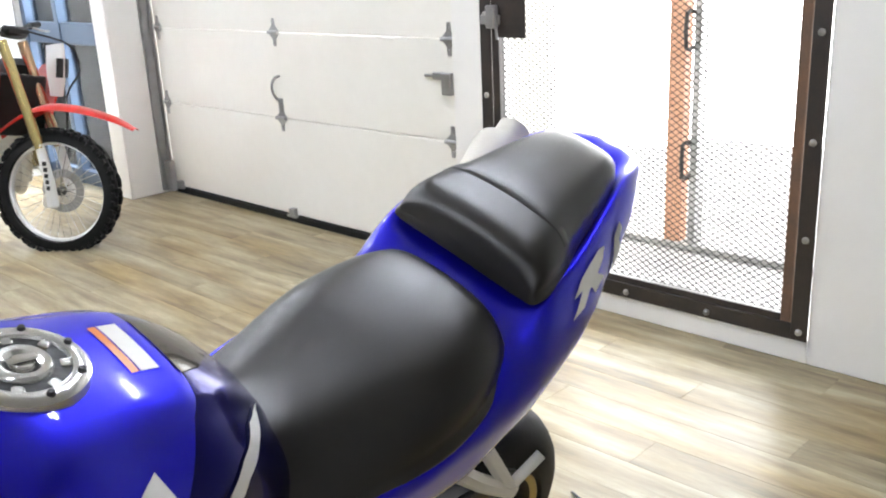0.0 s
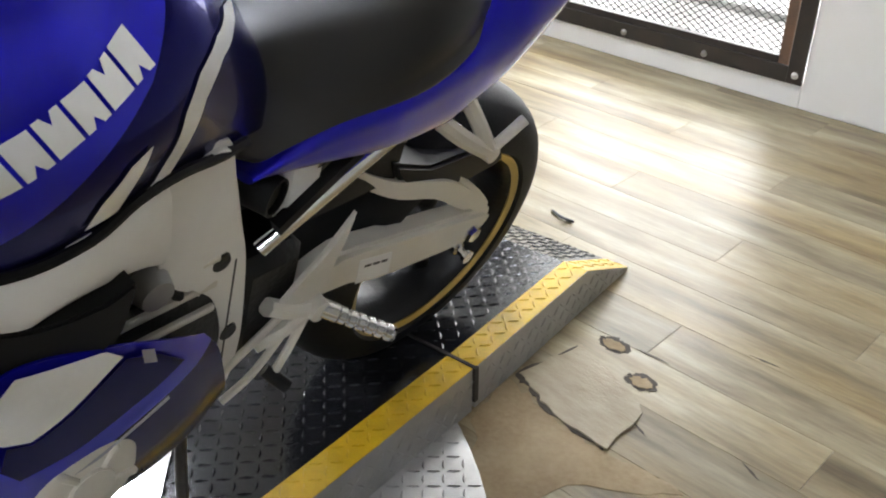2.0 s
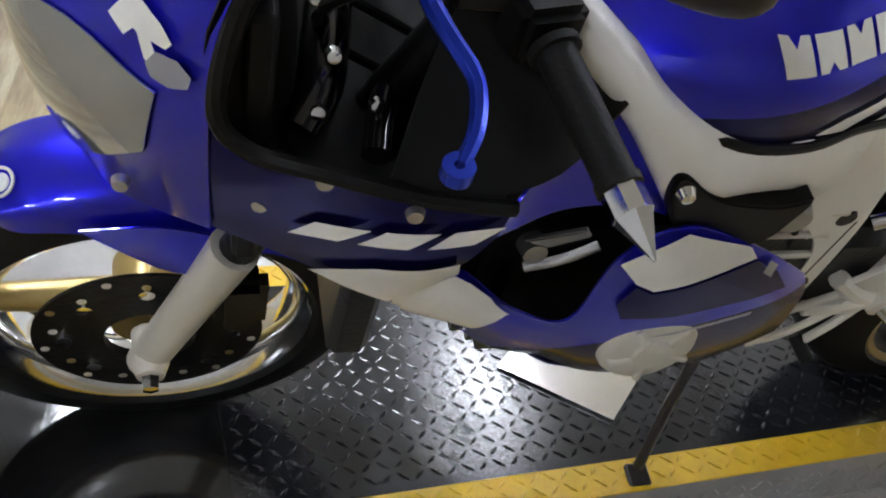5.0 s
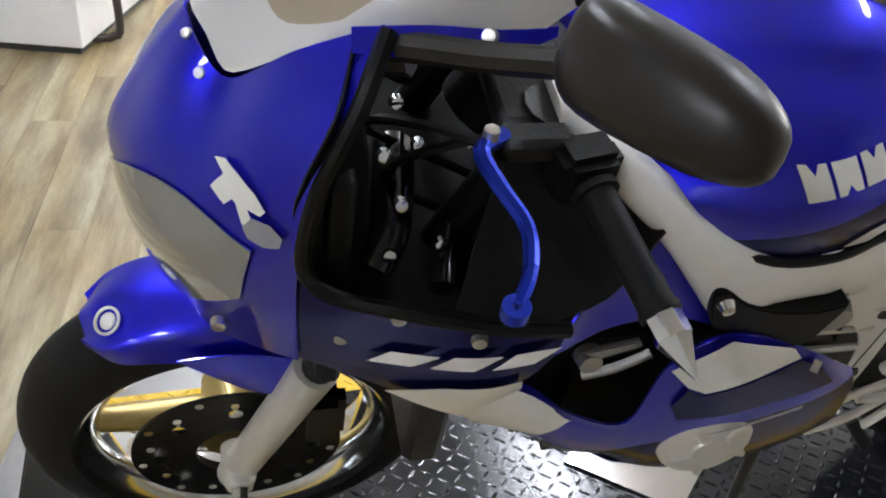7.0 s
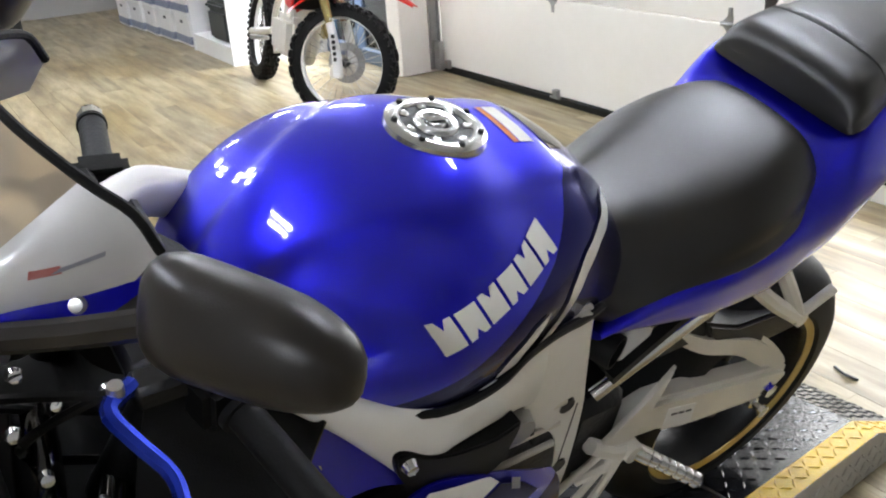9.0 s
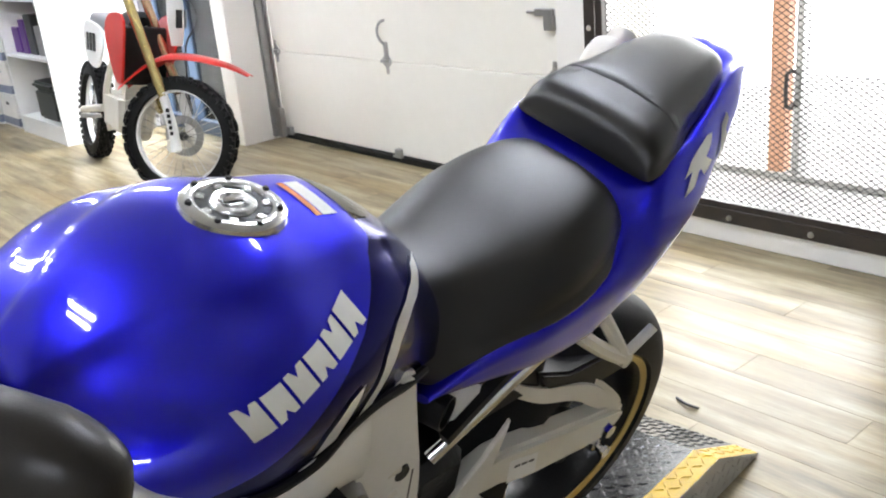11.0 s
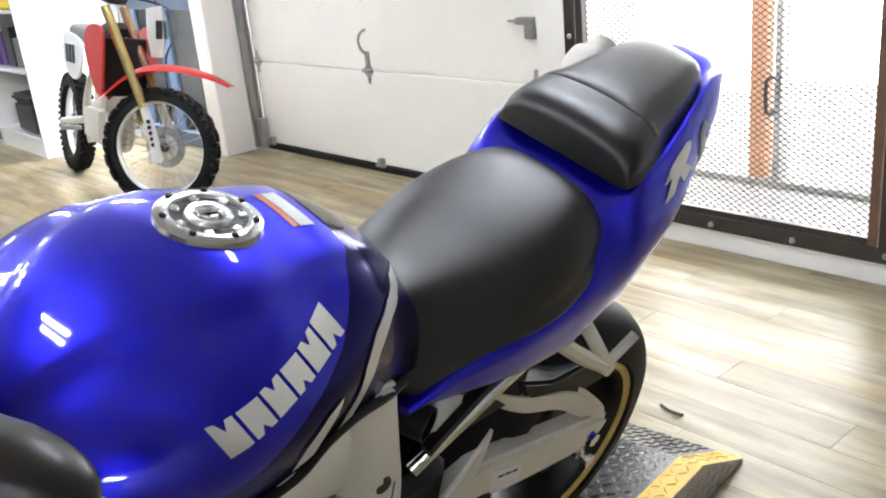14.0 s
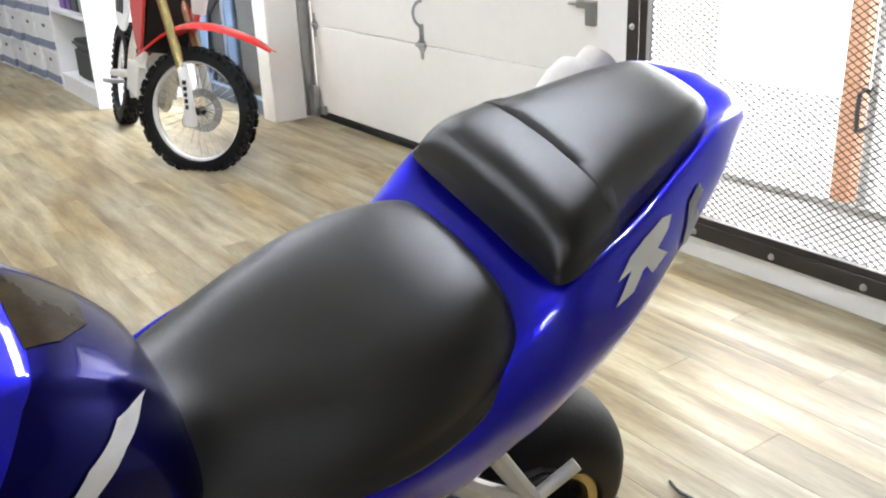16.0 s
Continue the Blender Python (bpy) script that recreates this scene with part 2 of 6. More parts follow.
M_BLUE = mat("metallic_blue_paint", (0.013, 0.011, 0.60), 0.35, 0.80, color2=(0.009, 0.008, 0.50), scale=3, amount=0.5, coat=1.0, spec=0.1)
M_BLUE.node_tree.nodes["Principled BSDF"].inputs["Coat Roughness"].default_value = 0.05
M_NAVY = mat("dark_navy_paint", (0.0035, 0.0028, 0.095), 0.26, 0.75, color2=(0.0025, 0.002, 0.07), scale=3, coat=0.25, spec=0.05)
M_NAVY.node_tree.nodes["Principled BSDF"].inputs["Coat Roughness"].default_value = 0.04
M_WHITE = mat("white_decal", (0.90, 0.895, 0.88), 0.3, scale=12, coat=0.6, color2=(0.72, 0.71, 0.67))
M_GREYD = mat("grey_decal", (0.28, 0.28, 0.32), 0.3, scale=12, coat=0.6)
M_ORG = mat("orange_decal", (0.75, 0.22, 0.06), 0.35, scale=12, coat=0.5)
M_SEAT = mat("black_vinyl", (0.005, 0.0045, 0.004), 0.34, 0.0, color2=(0.012, 0.0105, 0.009), scale=5, amount=0.8, bump=0.15, bscale=700, rough_var=0.06, spec=0.68)
M_PLASTIC = mat("matt_black_plastic", (0.005, 0.005, 0.005), 0.42, color2=(0.009, 0.0085, 0.008), spec=0.18, scale=8, bump=0.12, bscale=500)
M_HOUSING = mat("satin_black_plastic", (0.018, 0.015, 0.013), 0.34, color2=(0.026, 0.022, 0.018), spec=0.36, scale=6, bump=0.06, bscale=500)
M_GLOSSTUBE = mat("glossy_black_tube", (0.006, 0.006, 0.006), 0.12, scale=8, spec=0.6)
M_PAD = mat("painted_reflection_film", (0.035, 0.024, 0.014), 0.08, scale=20, color2=(0.07, 0.05, 0.03), amount=0.8, spec=0.3)
M_RUBBER = mat("tyre_rubber", (0.007, 0.007, 0.007), 0.58, color2=(0.013, 0.013, 0.013), spec=0.18, scale=12, bump=0.2, bscale=200)
M_SILVER = mat("silver_frame_paint", (0.86, 0.85, 0.82), 0.34, 0.05, color2=(0.73, 0.715, 0.68), scale=5, coat=0.3, bump=0.04, bscale=300)
M_ALLOY = mat("cast_alloy", (0.72, 0.69, 0.62), 0.36, 0.2, color2=(0.62, 0.59, 0.52), scale=12, bump=0.12, bscale=180)
M_CHROME = mat("polished_alloy", (0.78, 0.78, 0.78), 0.10, 1.0, scale=20, amount=0.2)
M_CAP = mat("satin_alloy", (0.66, 0.66, 0.65), 0.20, 0.9, scale=20, amount=0.3)
M_GOLD = mat("gold_wheel_paint", (0.55, 0.42, 0.16), 0.32, 0.6, color2=(0.42, 0.31, 0.12), scale=10)
M_DARK = mat("dark_engine_metal", (0.006, 0.006, 0.007), 0.38, 0.3, color2=(0.014, 0.0135, 0.013), scale=15, bump=0.25, bscale=120)
M_BEIGE = mat("beige_engine_cover", (0.62, 0.59, 0.52), 0.40, 0.15, color2=(0.54, 0.51, 0.45), scale=10, bump=0.08, bscale=200)
M_ANODBLUE = mat("blue_anodised_lever", (0.02, 0.05, 0.55), 0.25, 0.7, scale=10)
M_LENS = mat("headlight_lens", (0.36, 0.38, 0.41), 0.10, 0.55, color2=(0.26, 0.28, 0.31), scale=4, coat=1.0)
M_SCREEN = mat("white_screen_border", (0.66, 0.65, 0.64), 0.2, 0.0, scale=3, coat=1.0)
# second colour paints the tan of the floor behind into the screen
M_TINT = glass("tinted_screen", (0.74, 0.66, 0.55), 0.0, (0.60, 0.50, 0.38))
M_RED = mat("red_plastic", (0.62, 0.018, 0.012), 0.30, color2=(0.50, 0.014, 0.01), scale=8, coat=0.4)
M_REDD = mat("faded_red_decal", (0.42, 0.08, 0.07), 0.35, color2=(0.5, 0.3, 0.28), scale=60, coat=0.5)
M_WHITEP = mat("white_plastic", (0.78, 0.78, 0.77), 0.35, scale=9)
M_GOLDFORK = mat("gold_fork_tube", (0.50, 0.40, 0.17), 0.25, 0.8, scale=14)
M_COPPER = mat("bronze_fork_tube", (0.50, 0.33, 0.20), 0.25, 0.8, scale=14)
M_SHELF = mat("white_melamine", (0.82, 0.82, 0.81), 0.4, scale=3, bump=0.05)

# ---------------------------------------------------------------- structure
WY = 3.445          # inner face of the outer wall
CEIL = 3.1
X0, X1, Y0 = -11.0, 3.0, -4.2


def structure(name, bm, material, label, category, smooth=False):
    return tagged(part(name, bm, material, None, "", smooth), label, category, kind="structure")


# unseen ceiling and walls, added to close the room and set the bounced fill
structure("ceiling", B(X0 - 0.2, X1 + 0.2, Y0 - 0.2, 5.2, CEIL, CEIL + 0.12), M_CEIL, "plain white painted ceiling over the workshop", "ceiling")
structure("wall_east", B(X1, X1 + 0.15, Y0, 4.6, 0, CEIL), M_WALL2, "unseen plain grey wall added behind the lift", "wall")
structure("wall_south", B(X0, X1 + 0.15, Y0 - 0.15, Y0, 0, CEIL), M_WALL2, "unseen plain grey wall added to close the workshop", "wall")
structure("wall_west", B(X0 - 0.15, X0, Y0 - 0.15, 4.6, 0, CEIL), M_WALL2, "unseen plain grey end wall added to close the workshop", "wall")

# outer wall, in pieces round its openings: gate, garage door, shopfront
wall = B(-0.83, X1, WY, WY + 0.22, 0, CEIL, 0.004)
box(wall, -2.325, -0.83, WY, WY + 0.22, 0, 0.092, 0.004)
box(wall, -2.325, -0.83, WY, WY + 0.22, 2.25, CEIL)
box(wall, -2.505, -2.325, WY, WY + 0.22, 0, CEIL, 0.006)
box(wall, -5.22, -2.505, WY, WY + 0.22, 2.35, CEIL)
structure("wall_north", wall, M_WALL, "off-white painted wall with a caged doorway and a garage door", "wall")
structure("wall_return", B(-5.40, -5.22, WY - 0.235, WY + 0.22, 0, CEIL, 0.006), M_WALL, "white painted pier beside the garage door", "wall")
wall = B(-11.0, -6.55, WY - 0.235, WY - 0.03, 0, CEIL)
box(wall, -6.55, -5.40, WY - 0.235, WY - 0.03, 2.45, CEIL)
structure("wall_northwest", wall, M_WALL, "white painted wall behind shelves", "wall")

# what lies outside
structure("backdrop", B(-9.5, 3, 7.0, 7.05, -1.5, 5), M_OUT, "overexposed white daylight outside", "backdrop")
structure("vestibule_floor", B(-3.2, 0.4, WY + 0.22, 7, -0.14, -0.02), M_CONC, "grey concrete threshold outside the gate", "floor")
structure("ground", B(-40, 40, -40, 60, -0.4, -0.15), M_CONC, "grey concrete ground outside", "ground")

# shopfront of glass at the far side
shop = thing("window_1", "tall shopfront glazing in a blue grey metal frame", "window", kind="structure")
for a, b, c, d in ((-6.55, -6.49, 0, 2.45), (-5.46, -5.40, 0, 2.45), (-6.03, -5.97, 0, 2.45)):
    part("window_frame", B(a, b, WY - 0.20, WY - 0.10, c, d, 0.004), M_FRAMEBLUE, shop, smooth=False)
for z in (0, 0.98, 2.39):
    for a, b in ((-6.49, -6.03), (-5.97, -5.46)):
        part("rail", B(a, b, WY - 0.19, WY - 0.11, z, z + (0.14 if z == 0.98 else 0.10), 0.004), M_FRAMEBLUE, shop, smooth=False)
for a, b in ((-6.49, -6.03), (-5.97, -5.46)):
    for z0, z1 in ((0.10, 0.98), (1.12, 2.39)):
        pane = part("pane", B(a, b, WY - 0.152, WY - 0.146, z0, z1), M_GLASS, shop, smooth=False)
        pane.visible_shadow = False

# sectional garage door
door = thing("garage_door", "closed cream sectional overhead garage door with steel hinges", "garage door", kind="structure")
DY = WY + 0.075
zs = [0.045, 0.140, 0.608, 1.082, 1.556, 2.03, 2.36]
for i in range(1, len(zs) - 1):
    z0 = 0.045 if i == 1 else zs[i]
    part("panel", B(-5.19, -2.515, DY, DY + 0.045, z0 + 0.002, zs[i + 1] - 0.002, 0.005), M_DOOR, door, smooth=False)
part("seal", B(-5.19, -2.515, DY - 0.012, DY + 0.045, 0.0, 0.044, 0.008), M_RUBBER, door, "black rubber bottom seal", smooth=False)


def hinge():
    prof = [(-0.010, 0.075), (0.010, 0.075), (0.014, 0.035), (0.038, 0.014), (0.038, -0.014), (0.014, -0.035), (0.010, -0.075), (-0.010, -0.075), (-0.014, -0.035), (-0.038, -0.014), (-0.038, 0.014), (-0.014, 0.035)]
    bm = prism(prof, 0, 0.005, pose(0, 0, 0, 90))
    join(bm, rod((-0.042, -0.010, 0), (0.042, -0.010, 0), 0.011, 10))
    for z in (-0.05, 0.05):
        join(bm, rod((0, 0, z), (0, -0.010, z), 0.007, 6))
    return bm


hm = mesh_of(hinge(), M_ZINC)
for x in (-5.145, -3.91, -2.585):
    for z in zs[2:6]:
        h = new("hinge", hm)
        h.parent = door
        h.matrix_basis = pose(x, DY - 0.001, z)
# lift handle, lock bolt and foot brackets
part("lift_handle", join(tube([(-3.92, DY, 0.70), (-3.93, DY - 0.03, 0.74), (-3.935, DY - 0.035, 0.79), (-3.925, DY - 0.02, 0.83), (-3.90, DY, 0.845)], 0.008, 8), B(-3.93, -3.89, DY - 0.006, DY, 0.60, 0.72, 0.002)), M_ZINC, door, "dark bent steel lift handle")
part("slide_lock", join(B(-2.69, -2.55, DY - 0.02, DY, 0.895, 0.93, 0.004), B(-2.62, -2.56, DY - 0.035, DY, 0.83, 0.93, 0.004), rod((-2.74, DY - 0.012, 0.912), (-2.55, DY - 0.012, 0.912), 0.007)), M_ZINC, door)
for x in (-3.87, -5.09):
    part("foot_bracket", join(B(x - 0.05, x + 0.03, DY - 0.03, DY, 0.035, 0.05, 0.002), B(x - 0.02, x + 0.02, DY - 0.035, DY - 0.002, 0.05, 0.09, 0.003)), M_ZINC, door, smooth=False)
track = tagged(part("door_track", join(B(-5.225, -5.195, DY - 0.085, DY - 0.075, 0.02, 2.3, 0.002), B(-5.20, -5.195, DY - 0.085, DY - 0.03, 0.02, 2.3), B(-5.225, -5.16, DY - 0.03, DY - 0.02, 0.02, 2.3), B(-5.215, -5.13, DY - 0.06, DY - 0.02, 0.02, 0.22, 0.002)), M_ZINC, None, smooth=False),
               "galvanised steel garage door track with a bottom bracket", "door track", kind="structure")

# caged doorway: flat black frame bolted to the wall, expanded metal inside it
gate = thing("security_gate", "black steel framed expanded mesh security gate with bolts", "security gate", kind="structure")
GY = WY - 0.006
gx0, gx1, gz0, gz1 = -2.325, -0.83, 0.086, 2.25
for a, b, c, d in ((gx0, gx0 + 0.06, gz0, gz1), (gx1 - 0.06, gx1, gz0, gz1), (gx0 + 0.06, gx1 - 0.06, gz0, gz0 + 0.06), (gx0 + 0.06, gx1 - 0.06, gz1 - 0.06, gz1)):
    part("frame_bar", B(a, b, GY - 0.004, GY + 0.004, c, d, 0.0015), M_BLACKSTEEL, gate, smooth=False)
for a, b, c, d, mm in ((gx0 + 0.055, gx0 + 0.095, gz0 + 0.05, gz1 - 0.05, M_BLACKSTEEL), (gx1 - 0.105, gx1 - 0.068, gz0 + 0.05, gz1 - 0.05, M_RUST), (gx0 + 0.095, gx1 - 0.105, gz0 + 0.05, gz0 + 0.085, M_BLACKSTEEL)):
    part("leaf_bar", B(a, b, GY + 0.006, GY + 0.046, c, d, 0.003), mm, gate, "" if mm is M_BLACKSTEEL else "rust brown inner gate bar", smooth=False)
bolt = mesh_of(lathe([(0, 0.012), (0.006, 0.0115), (0.011, 0.007), (0.013, 0)], pose(0, 0, 0, 90), 12), M_BOLT)
for x, z in [(gx1 - 0.03, z) for z in (0.118, 0.46, 0.80, 1.16, 1.55)] + [(gx0 + 0.03, z) for z in (0.118, 0.46, 0.86, 1.2)] + [(-1.217, 0.110), (-1.575, 0.110), (-1.93, 0.110)]:
    o = new("bolt", bolt)
    o.parent = gate
    o.matrix_basis = pose(x, GY - 0.004, z)
part("lock_plate", B(gx0 + 0.09, gx0 + 0.245, GY + 0.000, GY + 0.006, 1.105, 1.50, 0.001), M_BLACKSTEEL, gate, smooth=False)
part("latch", join(B(gx0 + 0.02, gx0 + 0.12, GY - 0.025, GY - 0.005, 1.16, 1.20, 0.004), B(gx0 + 0.06, gx0 + 0.11, GY - 0.04, GY - 0.004, 1.145, 1.24, 0.006), rod((gx0 + 0.10, GY - 0.03, 1.23), (gx0 + 0.12, GY - 0.03, 1.10), 0.006)), M_ZINC, gate, "worn steel latch and padlock")
# expanded metal: crossing slanted strands
sw, sh, th, dp = 0.0375, 0.0245, 0.0017, 0.003
verts, faces = [], []
ax0, ax1, az0, az1 = gx0 + 0.09, gx1 - 0.10, gz0 + 0.08, gz1 - 0.05
nx, nz = int((ax1 - ax0) / (sw / 2)), int((az1 - az0) / (sh / 2))
for i in range(nx):
    for k in range(nz):
        up = (i + k) % 2 == 0
        xa, xb = ax0 + i * sw / 2, ax0 + (i + 1) * sw / 2
        za, zb = az0 + k * sh / 2, az0 + (k + 1) * sh / 2
        if not up:
            za, zb = zb, za
        j = len(verts)
        y = GY + 0.030 + (0.001 if up else -0.001)
        verts += [(xa, y, za - th), (xb, y, zb - th), (xb, y + dp, zb + th), (xa, y + dp, za + th), (xa, y - 0.0012, za + th), (xb, y - 0.0012, zb + th)]
        faces += [(j, j + 1, j + 2, j + 3), (j, j + 1, j + 5, j + 4)]
me = bpy.data.meshes.new("mesh")
me.from_pydata(verts, [], faces)
me.materials.append(M_MESH)
em = new("expanded_mesh", me)
em.parent = gate
tagged(em, "dark expanded metal mesh", kind="stuff")

# glazed outer door beyond the gate
outer = thing("door_1", "glazed outer door with orange painted stiles beyond the gate", "door", kind="structure")
for x0, x1, mm in ((-1.99, -1.905, M_ORANGE), (-1.86, -1.82, M_ZINC), (-3.1, -2.72, M_WHITEP), (0.05, 0.14, M_ORANGE)):
    part("stile", B(x0, x1, 4.42, 4.50, -0.02, 2.5, 0.004), mm, outer, smooth=False)
for z in (0.36, 0.98):
    part("pull_handle", tube([(-1.86, 4.42, z), (-1.87, 4.37, z), (-1.87, 4.37, z + 0.16), (-1.86, 4.42, z + 0.16)], 0.011, 8, 2), M_BLACKSTEEL, outer)
part("threshold", B(-2.7, 0.05, 4.40, 4.52, -0.02, 0.012, 0.004), M_CONC, outer, smooth=False)

# ceiling lamps in rows; the two at x = 2.1 are added fill
for x, y in ((2.1, -1.9), (2.1, -3.2), (-1.7, -0.9), (-1.2, 2.3), (-3.8, -0.6), (-3.8, 1.8), (-6.2, -0.4), (-6.2, 1.7), (-9, 0.6)):
    lamp = thing("ceiling_light", "white linear ceiling light with a bright diffuser", "ceiling light", "workshop ceiling lights", pose(x, y, CEIL))
    part("frame", B(-0.66, 0.66, -0.16, 0.16, -0.05, -0.002, 0.01), M_WHITEP, lamp, smooth=False)
    for dy in (-0.07, 0.07):
        part("diffuser", B(-0.60, 0.60, dy - 0.035, dy + 0.035, -0.062, -0.051, 0.004), M_LAMP, lamp, smooth=False)

# ---------------------------------------------------------------- lift platform on its round plate
LP = pose(-0.568, 1.47, 0, 0, 0, 5.3)      # local x runs along the outer edge's normal, y along the edge to the ramp
lift = thing("lift_platform", "black diamond tread platform with yellow edge stripes and a ramp end", "lift platform", m=LP)
PT, W = 0.113, 0.66
YW = 0.066


def tread(x0, x1, y0, y1, step, zfun, ang0=45):
    """Raised lozenges, each turned against its neighbours."""
    verts, faces = [], []
    a, b, h = step * 0.51, step * 0.138, 0.0026
    i = 0
    y = y0 + step / 2
    row = 0
    while y < y1:
        x = x0 + step / 2
        col = 0
        while x < x1 - step * 0.3:
            t = radians(ang0 if (row + col) % 2 else ang0 - 90)
            c, s = math.cos(t), math.sin(t)
            if zfun(x, y) is None:
                x += step
                col += 1
                continue
            j = len(verts)
            for px, py, pz in ((-a, 0, 0), (0, -b, 0), (a, 0, 0), (0, b, 0), (-a * 0.6, 0, h), (a * 0.6, 0, h)):
                xx, yy = x + px * c - py * s, y + px * s + py * c
                verts.append((xx, yy, (zfun(xx, yy) or zfun(x, y)) + pz))
            faces += [(j, j + 1, j + 5, j + 4), (j + 1, j + 2, j + 5), (j + 2, j + 3, j + 4, j + 5), (j + 3, j, j + 4)]
            x += step
            col += 1
        y += step
        row += 1
    me = bpy.data.meshes.new("mesh")
    me.from_pydata(verts, [], faces)
    return me


def lay(name, me, material, parent, label):
    me.materials.append(material)
    o = new(name, me)
    o.parent = parent
    return tagged(o, label, kind="stuff")


LP2 = pose(-0.570, 1.473, -0.003, 0, 0, 6.9)
ramp = thing("ramp", "black diamond tread ramp section with a yellow edge stripe", "ramp", m=LP2)
RY, RE = 0.455, 0.675      # start and end of the ramp's slope
M0 = -1.78                 # front end of the platform
GJ = -1.315                # joint ahead of which the platform is smooth
flat = lambda x, y: PT
slope = lambda x, y: PT + (0.012 - PT) * max(0, (y - RY) / (RE - RY)) if y > RY else PT
for par, y0, y1, sloped in ((lift, M0, -0.004, False), (ramp, 0.0, RY, False), (ramp, RY, RE, True)):
    for nm, xa, xb, mm, lb in (("tread_plate", -W + YW, -YW, M_PLATE_BLACK, "black painted tread plate"), ("stripe", -YW, 0, M_YELLOW, "worn yellow edge stripe"), ("stripe", -W, -W + YW, M_YELLOW, "worn yellow edge stripe")):
        z1 = 0.012 if sloped else PT
        bm = bmesh.new()
        vs = [bm.verts.new(q) for q in ((xa, y0, PT), (xb, y0, PT), (xb, y1, z1), (xa, y1, z1), (xa, y0, PT - 0.006), (xb, y0, PT - 0.006), (xb, y1, z1 - 0.006), (xa, y1, z1 - 0.006))]
        for f in ((0, 1, 2, 3), (7, 6, 5, 4), (0, 4, 5, 1), (1, 5, 6, 2), (2, 6, 7, 3), (3, 7, 4, 0)):
            bm.faces.new([vs[i] for i in f])
        part(("slope_" if sloped else "") + nm, bm, mm, par, lb, smooth=False)
for par, y0, y1, zf in ((lift, M0, -0.006, flat), (ramp, 0.004, RE, slope)):
    lay("tread_relief", tread(-W + YW, -YW, max(y0, GJ + 0.004), y1, 0.0270, zf), M_PLATE_BLACK, par, "raised lozenges of black tread plate")
    lay("stripe_relief", tread(-YW, 0, y0, y1, 0.0270, zf), M_YELLOW, par, "raised lozenges under yellow paint")
    lay("stripe_relief", tread(-W, -W + YW, y0, y1, 0.0270, zf), M_YELLOW, par, "raised lozenges under yellow paint")
    prof = [(y0, 0.004), (y1, 0.004), (y1, PT - 0.002)] if par is lift else [(y0, 0.006), (y1, 0.006), (y1, 0.011), (RY, PT - 0.002)]
    prof.append((y0, PT - 0.002))
    for x, sgn in ((0.0, 1), (-W, -1)):
        bm = bmesh.new()
        a = [bm.verts.new((x + sgn * 0.001, y, z)) for y, z in prof]
        b = [bm.verts.new((x - sgn * 0.006, y, z)) for y, z in prof]
        bm.faces.new(a), bm.faces.new(b[::-1])
        k = len(prof)
        for i in range(k):
            bm.faces.new((a[i], a[(i + 1) % k], b[(i + 1) % k], b[i]))
        part("skirt", bm, M_PLATE_BARE, par, "bare tread steel side skirt", smooth=False)
    sk = tread(0.01, 0.112, y0, y1, 0.0270, flat)
    for v in sk.vertices:
        x, y, z = v.co
        v.co = (0.0015 + (z - PT), y, min(x, zf(0, y) - 0.004))
    lay("skirt_relief", sk, M_PLATE_BARE, par, "raised lozenges of bare tread steel")
part("seam_strap", join(B(-W, 0.006, -0.0035, 0.0035, PT - 0.03, PT + 0.003), B(0.001, 0.008, -0.006, 0.006, 0.03, PT + 0.003)), M_BLACKSTEEL, lift, "black strap over the joint", smooth=False)
part("front_plate", B(-W + YW + 0.002, -YW - 0.002, M0 + 0.004, GJ - 0.002, PT + 0.0002, PT + 0.0028, 0.001), M_GLOSSPLATE, lift, "smooth glossy black front plate", smooth=False)
part("core", B(-W + 0.01, -0.008, M0 + 0.01, -0.01, 0.004, PT - 0.008), M_BLACKSTEEL, lift, smooth=False)

disc = thing("turntable_plate", "round bare steel tread plate set on the floor", "turntable plate", m=pose(-0.98, 0.54, 0))
part("plate", lathe([(0, 0.008), (0.965, 0.008), (0.972, 0.004), (0.972, 0.0005)], None, 96), M_PLATE_BARE, disc)
tm = tread(0.36, 0.97, -0.97, 0.97, 0.0270, lambda x, y: 0.008 if math.hypot(x, y) < 0.955 else None)
lay("plate_relief", tm, M_PLATE_BARE, disc, "raised lozenges of bare tread steel")
bm = bmesh.new()
vs = [bm.verts.new(p) for p in ((-0.655, 0.80, PT + 0.004), (-0.80, 0.625, PT + 0.004), (-1.0, 0.80, PT + 0.004), (-0.86, 0.98, PT + 0.004))]
bm.faces.new(vs)
solid(bm, 0.0018)
tagged(part("metal_sheet", bm, M_POLISH, None, smooth=False), "polished bare metal sheet lying on the platform", "metal sheet")

# ---------------------------------------------------------------- the blue sports motorcycle (local x left, y rear, z up)
BM = pose(-0.764, 0.0, PT + 0.002, 0, 20, 2.2)
bike = thing("motorcycle", "blue and white sports motorcycle leaning on its side stand", "motorcycle", m=BM)


def P(name, bm, material, label="", parent=None, smooth=True, angle=40):
    return part(name, bm, material, parent or bike, label, smooth, angle)


def drift(u):
    """The tail stands a little to the right of the front."""
    return -0.12 * max(0.0, u - 1.2)


def sheared(bm):
    for v in bm.verts:
        v.co.x += drift(v.co.y)
    return bm


def pair(name, make, material, label="", angle=40):
    """A left piece and its mirror image, each a part."""
    P(name, make(), material, label, angle=angle)
    bm = make()
    bmesh.ops.scale(bm, vec=(-1, 1, 1), verts=bm.verts)
    P(name, bm, material, label, angle=angle)


def vfun(table):
    us, vs = zip(*table)
    return lambda u: float(np.interp(u, us, vs))


